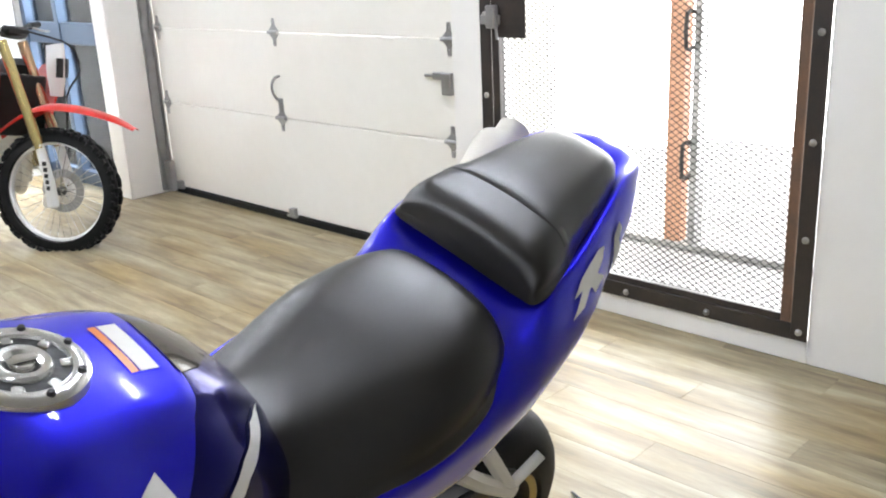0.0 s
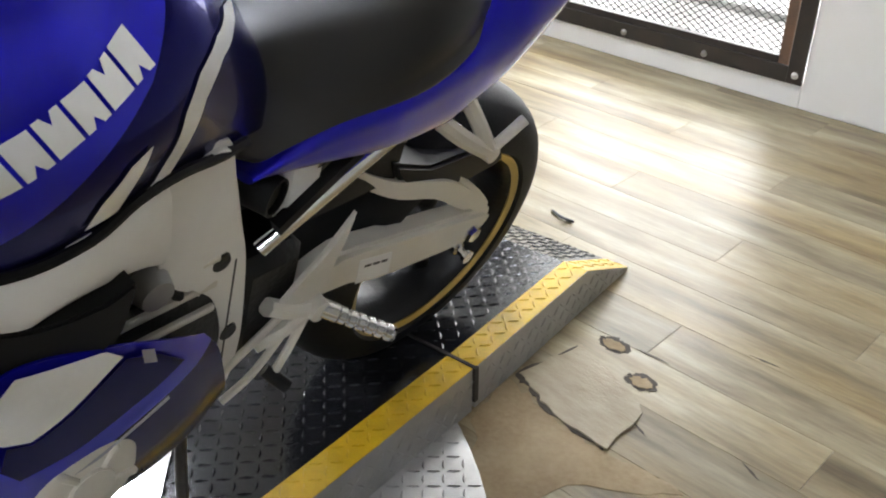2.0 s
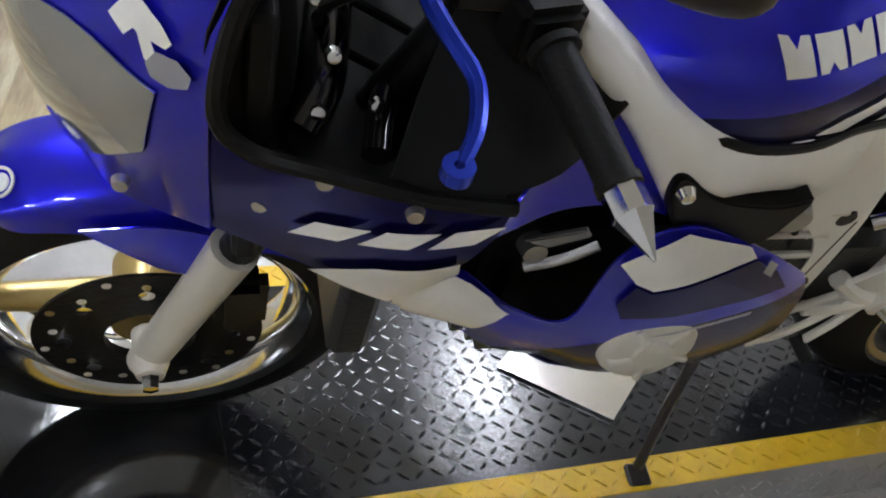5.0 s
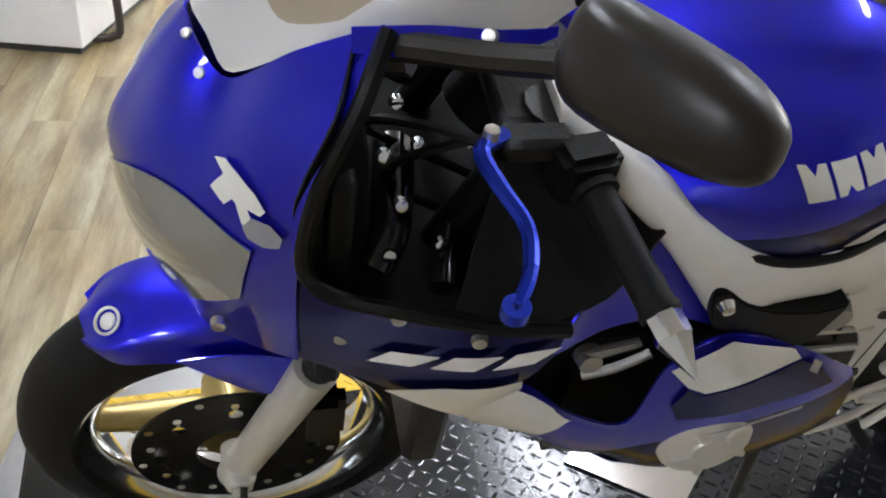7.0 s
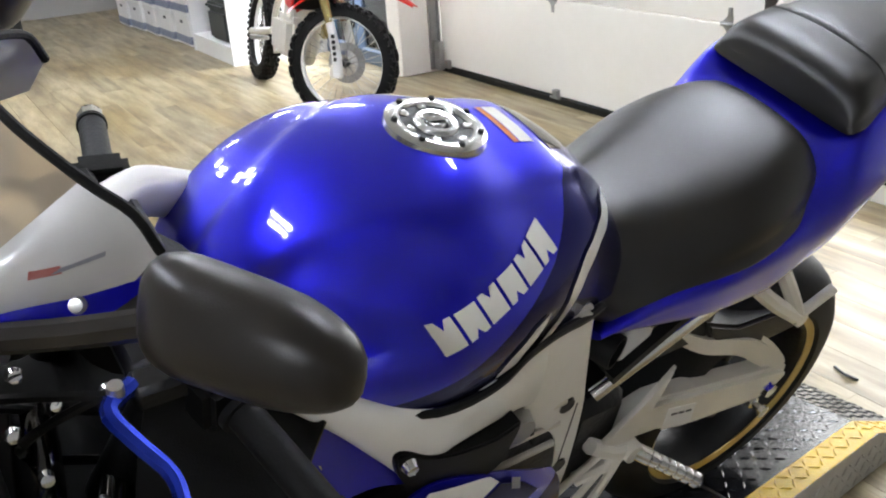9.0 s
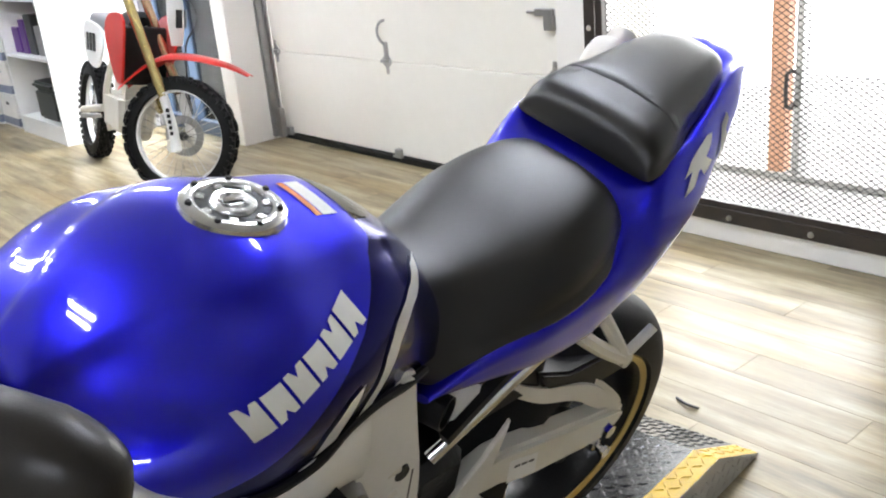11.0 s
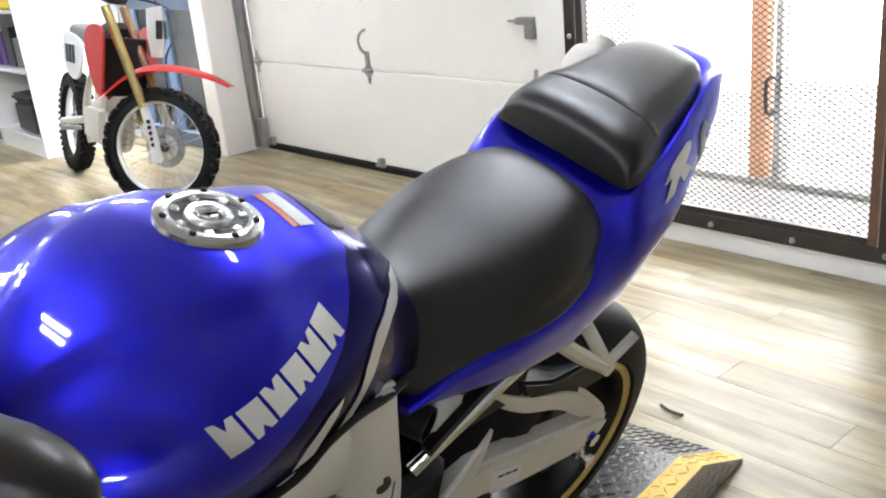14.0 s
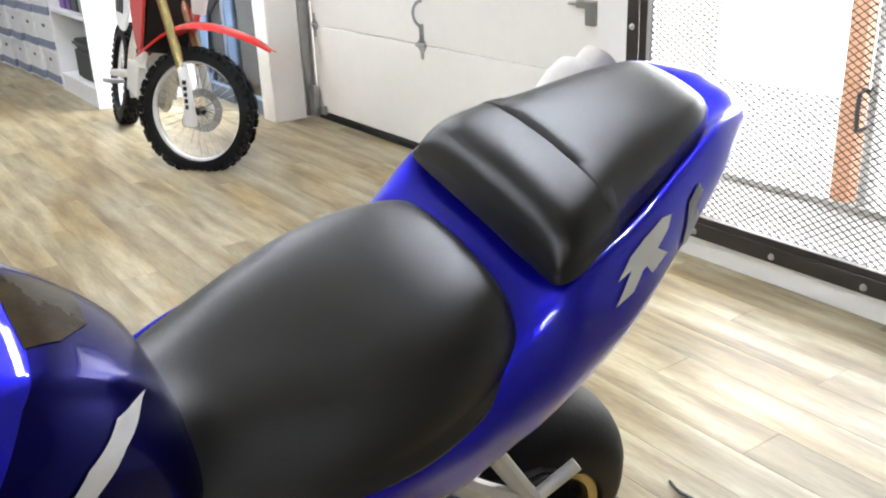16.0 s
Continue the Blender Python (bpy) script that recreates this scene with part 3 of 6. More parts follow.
def shaped_plate(poly, thick, vout, bevel=0.006):
    """A plate in the side plane whose outer face follows vout(u)."""
    bm = prism(poly, -thick, 0.0, SIDE, bevel)
    for v in bm.verts:
        v.co.x += vout(v.co.y)
    return bm


def both(make):
    """The left piece and its mirror image in one mesh."""
    bm = make()
    mir = make()
    bmesh.ops.scale(mir, vec=(-1, 1, 1), verts=mir.verts)
    bmesh.ops.reverse_faces(mir, faces=mir.faces)
    return join(bm, mir)


# wheels
def wheel(name, u, w, R, rw, width, spokes, rim_mat, lip_mat, x=0.0):
    m = pose(x, u, w, 0, 90, 0)
    prof = []
    r0 = rw + 0.004
    for i in range(13):
        a = math.pi * (i / 12)
        prof.append((r0 + (R - r0) * math.sin(a) ** 0.75, width / 2 * math.cos(a)))
    prof.append((r0 - 0.008, -width / 2 + 0.012))
    prof.append((r0 - 0.008, width / 2 - 0.012))
    wh = P(name, lathe(prof, m, 64, True), M_RUBBER, "black road tyre")
    hw = width / 2 - 0.012
    rim = [(rw + 0.004, hw), (rw - 0.004, hw + 0.004), (rw - 0.016, hw - 0.004), (rw - 0.028, hw - 0.02), (rw - 0.032, 0), (rw - 0.028, -hw + 0.02), (rw - 0.016, -hw + 0.004), (rw - 0.004, -hw - 0.004), (rw + 0.004, -hw)]
    P("rim", lathe(rim, m, 64), lip_mat, "polished rim", wh)
    sp = bmesh.new()
    for i in range(spokes):
        a = 2 * math.pi * i / spokes + 0.5
        c, s = math.cos(a), math.sin(a)
        s1 = tube([(c * 0.04, s * 0.04, 0.0), (c * rw * 0.55, s * rw * 0.55, 0.0), (c * (rw - 0.025), s * (rw - 0.025), 0.0)], 0.026, 10, 3, taper=0.75)
        bmesh.ops.transform(s1, matrix=m, verts=s1.verts)
        join(sp, s1)
    join(sp, lathe([(0.0, 0.05), (0.05, 0.05), (0.05, -0.05), (0, -0.05)], m, 24))
    P("spokes", sp, rim_mat, "cast wheel spokes", wh)
    return wh


FW = wheel("front_wheel", 0.034, 0.300, 0.300, 0.222, 0.12, 3, M_GOLD, M_CHROME, -0.012)
RW = wheel("rear_wheel", 1.43, 0.312, 0.315, 0.218, 0.18, 3, M_DARK, M_DARK)
for s in (1, -1):
    P("rim_lip", lathe([(0.221, s * 0.081), (0.214, s * 0.084), (0.202, s * 0.079), (0.203, s * 0.076)], pose(0, 1.43, 0.312, 0, 90, 0), 64, True), M_GOLD, "gold rim lip", RW)


def brake(u, w, r, x, par):
    m = pose(x, u, w, 0, 90, 0)
    d = lathe([(r, 0.0025), (r, -0.0025), (r * 0.74, -0.0025), (r * 0.74, 0.0025)], m, 48, True)
    P("brake_disc", d, M_DARK, "dark brake disc", par)
    for i in range(18):
        a = 2 * math.pi * i / 18
        rr = r * (0.82 if i % 2 else 0.92)
        P("disc_drilling", lathe([(0, 0.0032), (0.006, 0.0032), (0.006, 0.002)], m @ pose(rr * math.cos(a), rr * math.sin(a), 0), 8), M_GOLD if i % 3 == 0 else M_ALLOY, "", par)
    c = lathe([(r * 0.74, 0.002), (r * 0.40, 0.006), (r * 0.40, -0.006), (r * 0.74, -0.002)], m, 30, True)
    P("disc_carrier", c, M_DARK, "dark disc carrier", par)
    for i in range(8):
        a = 2 * math.pi * i / 8
        P("disc_button", lathe([(0, 0.008), (0.010, 0.007), (0.010, -0.004)], m @ pose(r * 0.73 * math.cos(a), r * 0.73 * math.sin(a), 0), 12), M_CHROME, "", par)


brake(0.034, 0.300, 0.148, 0.052, FW)
brake(1.43, 0.312, 0.11, -0.075, RW)

# fork
for s in (1, -1):
    P("fork_lower", join(rod((s * 0.080, 0.026, 0.275), (s * 0.098, 0.134, 0.57), 0.025, 16, 0.030), lathe([(0, 0.040), (0.018, 0.037), (0.024, 0.02), (0.025, -0.03)], pose(s * 0.080, 0.034, 0.300, 0, 90 * s, 0), 16)), M_BEIGE, "beige fork leg")
    P("fork_tube", rod((s * 0.098, 0.132, 0.56), (s * 0.108, 0.325, 0.96), 0.022, 14), M_DARK)
    P("axle_nut", lathe([(0, 0.022), (0.011, 0.020), (0.013, 0.0)], pose(s * 0.116, 0.034, 0.300, 0, 90 * s, 0), 6), M_CHROME)
    P("caliper", B(s * 0.080 - 0.03, s * 0.080 + 0.012, 0.115, 0.180, 0.36, 0.47, 0.012, seg=2), M_DARK, "dark brake caliper")

# front mudguard
net = []
for i, a in enumerate((56, 62, 72, 87, 105, 125, 150)):
    t = radians(a)
    rr = 0.322 + (0.004 if i else 0)
    hw = (0.035, 0.062, 0.07, 0.073, 0.075, 0.072, 0.066)[i]
    drop = (0.015, 0.04, 0.055, 0.075, 0.10, 0.07, 0.05)[i]
    cu, cw = -math.cos(t), math.sin(t)
    row = []
    for v, d in ((-hw - 0.006, drop), (-hw, drop * 0.45), (-hw * 0.75, 0.012), (0, 0), (hw * 0.75, 0.012), (hw, drop * 0.45), (hw + 0.006, drop)):
        row.append((v - 0.008, 0.034 + cu * (rr - d), 0.303 + cw * (rr - d)))
    net.append(row)
FENDTREE = BVHTree.FromBMesh(surface(net, 5, 4))
P("front_fender", solid(surface(net, 5, 4), 0.003), M_BLUE, "glossy blue front mudguard")
hit, no, _, _ = FENDTREE.find_nearest(Vector((0.030, -0.118, 0.612)))
if no.z < 0:
    no = -no
bm_ = look(tuple(hit + no * 0.004), tuple(hit - no))
P("fender_badge", join(lathe([(0.0145, 0.0), (0.0145, 0.0022), (0.018, 0.0022), (0.018, 0.0)], bm_, 28, True), lathe([(0, 0.002), (0.009, 0.002), (0.011, 0)], bm_, 20)), M_WHITE, "round pale badge")
for s in (1, -1):
    P("fender_stay", solid(surface([[(s * 0.080, -0.03, 0.58), (s * 0.084, 0.05, 0.59), (s * 0.084, 0.12, 0.57)], [(s * 0.083, 0.01, 0.545), (s * 0.088, 0.06, 0.555), (s * 0.088, 0.13, 0.54)], [(s * 0.084, 0.05, 0.51), (s * 0.090, 0.08, 0.505), (s * 0.090, 0.125, 0.505)]], 4, 4), 0.003), M_BLUE)

# tank
tank_secs = [
    (0.375, [(0, 0.925), (0.05, 0.923), (0.09, 0.912), (0.118, 0.90), (0.112, 0.888)]),
    (0.41, [(0, 0.970), (0.07, 0.963), (0.125, 0.943), (0.155, 0.928), (0.150, 0.910)]),
    (0.48, [(0, 1.028), (0.085, 1.018), (0.162, 0.987), (0.200, 0.955), (0.198, 0.915)]),
    (0.56, [(0, 1.070), (0.095, 1.058), (0.180, 1.016), (0.224, 0.965), (0.216, 0.893)]),
    (0.64, [(0, 1.085), (0.095, 1.07), (0.175, 1.018), (0.216, 0.96), (0.207, 0.885)]),
    (0.72, [(0, 1.066), (0.09, 1.052), (0.162, 1.005), (0.194, 0.955), (0.184, 0.893)]),
    (0.80, [(0, 1.048), (0.085, 1.037), (0.140, 0.998), (0.160, 0.94), (0.155, 0.865)]),
    (0.86, [(0, 1.012), (0.075, 1.0), (0.120, 0.965), (0.137, 0.912), (0.135, 0.85)]),
    (0.905, [(0, 0.965), (0.058, 0.955), (0.098, 0.928), (0.116, 0.888), (0.118, 0.835)]),
    (0.925, [(0, 0.922), (0.045, 0.916), (0.080, 0.90), (0.098, 0.87), (0.10, 0.83)]),
]
tb = body(tank_secs, 7, 10)
# the top deck stands a few millimetres proud of the flanks, with a soft crease along its edge
deck = vfun([(0.38, 0.025), (0.46, 0.055), (0.53, 0.086), (0.61, 0.112), (0.70, 0.102), (0.80, 0.078), (0.92, 0.05)])
for v in tb.verts:
    s1 = min(1.0, max(0.0, (abs(v.co.x) - deck(v.co.y)) / 0.014))
    s2 = min(1.0, max(0.0, (abs(v.co.x) - deck(v.co.y) - 0.02) / 0.05))
    v.co.z -= 0.0055 * s1 * s1 * (3 - 2 * s1) * (1 - s2 * s2 * (3 - 2 * s2))
TANKTREE = BVHTree.FromBMesh(tb)
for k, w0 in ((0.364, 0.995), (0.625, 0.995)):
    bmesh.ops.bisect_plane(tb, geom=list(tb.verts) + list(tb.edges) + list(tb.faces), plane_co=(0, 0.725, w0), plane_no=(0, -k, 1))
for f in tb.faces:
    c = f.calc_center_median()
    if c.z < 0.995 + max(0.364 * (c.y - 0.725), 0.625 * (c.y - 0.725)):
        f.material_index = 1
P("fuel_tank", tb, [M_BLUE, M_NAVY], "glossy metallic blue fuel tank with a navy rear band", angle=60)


def decal(tree, poly, lift_by=0.0026, frame_of=None):
    """A thin film of the outline poly laid on a body, from its left side or along the given frame (origin, tangent, outward)."""
    o, tg, out = frame_of or ((0, 0, 0), (0, 1, 0), (1, 0, 0))
    o, tg, out = Vector(o), Vector(tg).normalized(), Vector(out).normalized()
    bm = bmesh.new()
    bm.faces.new([bm.verts.new((a, b, 0)) for a, b in poly])
    step = 0.007
    for ax in (0, 1):
        x = min(q[ax] for q in poly) + step
        while x < max(q[ax] for q in poly):
            co, no = [0, 0, 0], [0, 0, 0]
            co[ax], no[ax] = x, 1
            bmesh.ops.bisect_plane(bm, geom=list(bm.verts) + list(bm.edges) + list(bm.faces), plane_co=co, plane_no=no)
            x += step
    bmesh.ops.triangulate(bm, faces=bm.faces)
    for v in bm.verts:
        q = o + tg * v.co.x + Vector((0, 0, v.co.y))
        hit, no, _, _ = tree.ray_cast(q + out * 0.6, -out, 0.9)
        if hit is None:
            hit, no, _, _ = tree.find_nearest(q + out * 0.2)
        if no.dot(out) < 0:
            no = -no
        v.co = hit + no * lift_by
    return bm


# tank graphics: six slanted white blocks in a rising row, one per letter of the maker's name, and stripes
def block(i, n, a, b, h, slant, notch):
    """The i-th of n blocks along a line from a to b in the side plane."""
    ax, ay = a
    dx, dy = (b[0] - a[0]) / n, (b[1] - a[1]) / n
    x0, y0 = ax + dx * i, ay + dy * i
    g = 0.86
    nx, ny = slant
    lo0, lo1 = (x0, y0), (x0 + dx * g, y0 + dy * g)
    hi0, hi1 = (lo0[0] + nx * h, lo0[1] + ny * h), (lo1[0] + nx * h, lo1[1] + ny * h)
    mid = lambda p, q, t: (p[0] + (q[0] - p[0]) * t, p[1] + (q[1] - p[1]) * t)
    if notch:
        return [lo0, mid(lo0, lo1, 0.3), mid(mid(lo0, lo1, 0.5), mid(hi0, hi1, 0.5), 0.28), mid(lo0, lo1, 0.7), lo1, mid(lo1, hi1, 0.98), hi0]
    return [lo0, lo1, hi1, mid(hi0, hi1, 0.7), mid(mid(hi0, hi1, 0.5), mid(lo0, lo1, 0.5), 0.28), mid(hi0, hi1, 0.3), hi0]


for i in range(6):
    P("decal_block", decal(TANKTREE, block(i, 6, (0.555, 0.976), (0.737, 1.004), 0.0275, (-0.45, 0.88), i in (1, 3, 5))), M_WHITE, "white block graphic")
P("decal_stripe", decal(TANKTREE, [(0.886, 0.976), (0.850, 0.980), (0.818, 0.975), (0.785, 0.953), (0.757, 0.915), (0.733, 0.876), (0.712, 0.880), (0.728, 0.918), (0.752, 0.958), (0.780, 0.980), (0.815, 0.993), (0.850, 0.993)]), M_WHITE, "white tank stripe")
P("decal_stripe", decal(TANKTREE, [(0.706, 0.955), (0.689, 0.922), (0.672, 0.895), (0.634, 0.900), (0.649, 0.926), (0.680, 0.950)]), M_WHITE, "short white tank stripe")


# outline of the slanted graphic on nose and tail
FLAG = [(-0.15, 0.62), (0.05, 0.92), (0.35, 1.0), (0.75, 1.0), (1.0, 0.85), (0.95, 0.62), (0.72, 0.48), (1.08, 0.05), (0.72, 0.0), (0.50, 0.34), (0.42, 0.34), (0.32, 0.0), (-0.02, 0.0), (0.12, 0.60)]


def top_decal(tree, poly, lift_by=0.0012):
    bm = bmesh.new()
    bm.faces.new([bm.verts.new((v, u, 0)) for v, u in poly])
    vs_, us = [p[0] for p in poly], [p[1] for p in poly]
    for ax, lo, hi in ((0, min(vs_), max(vs_)), (1, min(us), max(us))):
        x = lo + 0.012
        while x < hi:
            co, no = [0, 0, 0], [0, 0, 0]
            co[ax], no[ax] = x, 1
            bmesh.ops.bisect_plane(bm, geom=list(bm.verts) + list(bm.edges) + list(bm.faces), plane_co=co, plane_no=no)
            x += 0.012
    bmesh.ops.triangulate(bm, faces=bm.faces)
    for v in bm.verts:
        hit, no, _, _ = tree.ray_cast(Vector((v.co.x, v.co.y, 2)), Vector((0, 0, -1)))
        if hit is not None:
            v.co = hit + (no if no.z > 0 else -no) * lift_by
    return bm


for s in (1, -1):
    P("tank_trim", tube([(s * 0.196, 0.48, 0.911), (s * 0.217, 0.56, 0.889), (s * 0.209, 0.64, 0.880), (s * 0.190, 0.70, 0.884), (s * 0.172, 0.76, 0.876), (s * 0.155, 0.82, 0.858), (s * 0.138, 0.868, 0.846)], 0.0065, 8, 4), M_PLASTIC, "black rubber tank trim")
# clear pad behind the label; its brown reflections are put into the film colour
P("tank_pad", top_decal(TANKTREE, [(-0.052, 0.802), (0.046, 0.802), (0.034, 0.832), (0.004, 0.862), (-0.058, 0.868)]), M_PAD, "clear glossy pad with dark brown reflections painted in")
P("warning_label", top_decal(TANKTREE, [(-0.045, 0.765), (0.035, 0.765), (0.035, 0.785), (-0.045, 0.785)]), M_WHITE, "white warning label")
P("warning_label", top_decal(TANKTREE, [(-0.045, 0.755), (0.035, 0.755), (0.035, 0.7635), (-0.045, 0.7635)]), M_ORG, "orange band of a warning label")

# filler cap
cm = pose(0, 0.668, 1.0765, -7, 0, 0) @ Matrix.Scale(0.88, 4)
cap = P("filler_cap", lathe([(0.045, 0.004), (0.048, 0.010), (0.052, 0.0115), (0.060, 0.0105), (0.066, 0.006), (0.068, -0.004)], cm, 48), M_CAP, "polished round fuel filler cap")
P("cap_recess", lathe([(0, 0.0062), (0.046, 0.0062)], cm, 40), M_DARK, "dark recess of the cap", cap)
P("cap_disc", lathe([(0.016, 0.007), (0.020, 0.0115), (0.027, 0.012), (0.030, 0.009), (0.031, 0.0046)], cm, 40), M_CAP, "bright inner cap ring", cap)
for i in range(7):
    a = 2 * math.pi * i / 7
    P("cap_screw", lathe([(0, 0.0145), (0.0035, 0.0145), (0.005, 0.0105)], cm @ pose(0.0565 * math.cos(a), 0.0565 * math.sin(a), 0), 8), M_DARK, "", cap)
    P("cap_web", B(0.036, 0.047, -0.006, 0.006, 0.0055, 0.0092, 0.002, cm @ pose(0, 0, 0, 0, 0, i * 51.43 + 20)), M_CAP, "", cap)
P("key_cover", join(lathe([(0, 0.012), (0.011, 0.012), (0.013, 0.009), (0.0135, 0.0046)], cm, 24), B(-0.005, 0.005, -0.016, 0.016, 0.0122, 0.0165, 0.003, cm)), M_CHROME, "", cap)

# frame spars, lugs and swing arm pivot plates
def smooth_poly(poly, n=3):
    return [tuple(p) for p in spline([(a, b, 0) for a, b in poly], n, True)[:, :2]]


SPAR = [(0.335, 1.015, 0.985, 0.128), (0.39, 0.995, 0.945, 0.176), (0.45, 0.955, 0.893, 0.206), (0.50, 0.924, 0.832, 0.219), (0.535, 0.909, 0.790, 0.224), (0.562, 0.900, 0.798, 0.2255),
        (0.590, 0.892, 0.812, 0.225), (0.64, 0.890, 0.811, 0.218), (0.70, 0.884, 0.785, 0.200), (0.748, 0.878, 0.745, 0.179)]


def spar_piece():
    net = []
    for u, t, b, v in SPAR:
        h = t - b
        net.append([(v - 0.05, u, t - 0.004), (v - 0.018, u, t), (v - 0.003, u, t - 0.16 * h), (v + 0.002, u, t - 0.45 * h), (v, u, b + 0.22 * h), (v - 0.008, u, b + 0.05 * h), (v - 0.022, u, b), (v - 0.05, u, b + 0.004)])
    return surface(net, 5, 4, closed=True, caps=True)


pair("frame_spar", spar_piece, M_SILVER, "silver painted frame spar", angle=50)
fv = lambda u: 0.169 - 0.150 * (u - 0.74)
plate = [(0.736, 0.872), (0.785, 0.874), (0.838, 0.868), (0.855, 0.81), (0.878, 0.716), (0.894, 0.650), (0.905, 0.546), (0.906, 0.472), (0.892, 0.40), (0.862, 0.41), (0.850, 0.491), (0.850, 0.545), (0.832, 0.612), (0.797, 0.658), (0.762, 0.688), (0.742, 0.704)]


def pivot_plate():
    bm = prism(smooth_poly(plate, 3), -0.045, 0.0, SIDE, 0.009)
    for v in bm.verts:
        v.co.x += fv(v.co.y)
    return bm


pair("pivot_plate", pivot_plate, M_SILVER, "silver painted pivot plate", angle=50)
for z, y in ((0.683, 0.842), (0.527, 0.872)):
    P("pivot_hole", lathe([(0, 0.0012), (0.013, 0.0012), (0.0155, -0.004)], pose(fv(y) + 0.001, y, z, 0, 90, 0), 20), M_DARK, "dark hole in the frame plate")
P("frame_bracket", shaped_plate(smooth_poly([(0.508, 0.852), (0.520, 0.858), (0.552, 0.834), (0.590, 0.818), (0.645, 0.812), (0.676, 0.822), (0.672, 0.790), (0.655, 0.750), (0.60, 0.745), (0.545, 0.775), (0.518, 0.815)], 3), 0.03, lambda u: 0.2305, 0.003), M_PLASTIC, "black frame bracket", angle=50)
P("frame_bolt", lathe([(0, 0.010), (0.007, 0.009), (0.010, 0.0)], pose(0.2315, 0.523, 0.840, 0, 90, 0), 14), M_CHROME)
P("engine", B(-0.16, 0.15, 0.42, 0.90, 0.36, 0.70, 0.03, seg=2), M_DARK, "dark engine block behind the fairing")
P("cylinder_head", B(-0.17, 0.16, 0.50, 0.80, 0.702, 0.80, 0.02), M_DARK)
P("airbox", B(-0.12, 0.12, 0.36, 0.88, 0.802, 0.90, 0.02), M_PLASTIC)
P("gearbox", B(-0.13, 0.13, 0.902, 1.02, 0.40, 0.60, 0.02), M_DARK)
for i, z in enumerate((0.60, 0.645, 0.69)):
    P("engine_fin", B(0.140, 0.158, 0.70, 0.84, z, z + 0.010, 0.003), M_ALLOY)
P("carburettor", join(lathe([(0, 0.05), (0.02, 0.05), (0.026, 0.03), (0.026, -0.03)], pose(0.135, 0.735, 0.72, 0, 90, 0), 16), B(0.12, 0.155, 0.755, 0.79, 0.69, 0.76, 0.004)), M_ZINC)
P("hose", tube([(0.145, 0.71, 0.75), (0.155, 0.745, 0.71), (0.15, 0.79, 0.65), (0.14, 0.81, 0.60)], 0.007, 8), M_RUBBER)
P("steering_head", join(rod((0, 0.30, 0.90), (0, 0.36, 1.0), 0.045), B(-0.13, 0.13, 0.28, 0.37, 0.975, 1.0, 0.008)), M_DARK)

# seat
seat_secs = [
    (0.885, [(0, 0.922), (0.035, 0.917), (0.068, 0.89), (0.097, 0.845), (0.108, 0.79)]),
    (0.92, [(0, 0.912), (0.045, 0.906), (0.084, 0.878), (0.116, 0.832), (0.130, 0.785)]),
    (0.97, [(0, 0.912), (0.062, 0.905), (0.108, 0.875), (0.139, 0.840), (0.146, 0.812)]),
    (1.05, [(0, 0.930), (0.085, 0.922), (0.136, 0.890), (0.157, 0.857), (0.155, 0.838)]),
    (1.13, [(0, 0.955), (0.10, 0.945), (0.150, 0.912), (0.163, 0.875), (0.160, 0.852)]),
    (1.20, [(0, 0.975), (0.098, 0.965), (0.142, 0.93), (0.153, 0.892), (0.150, 0.87)]),
    (1.255, [(0, 0.982), (0.08, 0.974), (0.12, 0.945), (0.133, 0.912), (0.13, 0.89)]),
    (1.275, [(0, 0.965), (0.07, 0.957), (0.105, 0.935), (0.115, 0.912), (0.112, 0.90)]),
]
P("rider_seat", body(seat_secs, 6, 6, flat=True), M_SEAT, "black vinyl rider seat", angle=70)

# tail
tail_secs = [
    (0.885, [(0, 0.76), (0.09, 0.77), (0.132, 0.785), (0.140, 0.778), (0.11, 0.765)]),
    (0.97, [(0, 0.78), (0.10, 0.80), (0.150, 0.828), (0.160, 0.81), (0.135, 0.768)]),
    (1.08, [(0, 0.80), (0.12, 0.82), (0.165, 0.852), (0.175, 0.82), (0.145, 0.752)]),
    (1.20, [(0, 0.86), (0.13, 0.872), (0.166, 0.872), (0.174, 0.83), (0.145, 0.745)]),
    (1.27, [(0, 0.95), (0.10, 0.945), (0.155, 0.920), (0.180, 0.852), (0.140, 0.752)]),
    (1.33, [(0, 0.975), (0.10, 0.972), (0.148, 0.987), (0.184, 0.882), (0.142, 0.775)]),
    (1.43, [(0, 0.985), (0.09, 0.985), (0.136, 1.017), (0.178, 0.922), (0.130, 0.82)]),
    (1.53, [(0, 1.005), (0.075, 1.005), (0.113, 1.042), (0.150, 0.963), (0.108, 0.88)]),
    (1.64, [(0, 1.04), (0.055, 1.04), (0.088, 1.064), (0.116, 1.008), (0.080, 0.945)]),
    (1.73, [(0, 1.058), (0.035, 1.058), (0.072, 1.048), (0.072, 1.02), (0.05, 0.99)]),
    (1.768, [(0, 1.045), (0.02, 1.045), (0.05, 1.038), (0.05, 1.025), (0.03, 1.012)]),
]
tlb = sheared(body(tail_secs, 6, 6, flat=True))
TAILTREE = BVHTree.FromBMesh(tlb)
P("tail_cowl", tlb, M_BLUE, "glossy blue tail cowl", angle=60)
P("decal_block", decal(TAILTREE, [(1.378 + 0.090 * x + 0.026 * y, 0.954 + 0.022 * x + 0.046 * y) for x, y in FLAG]), M_WHITE, "white slanted tail graphic")
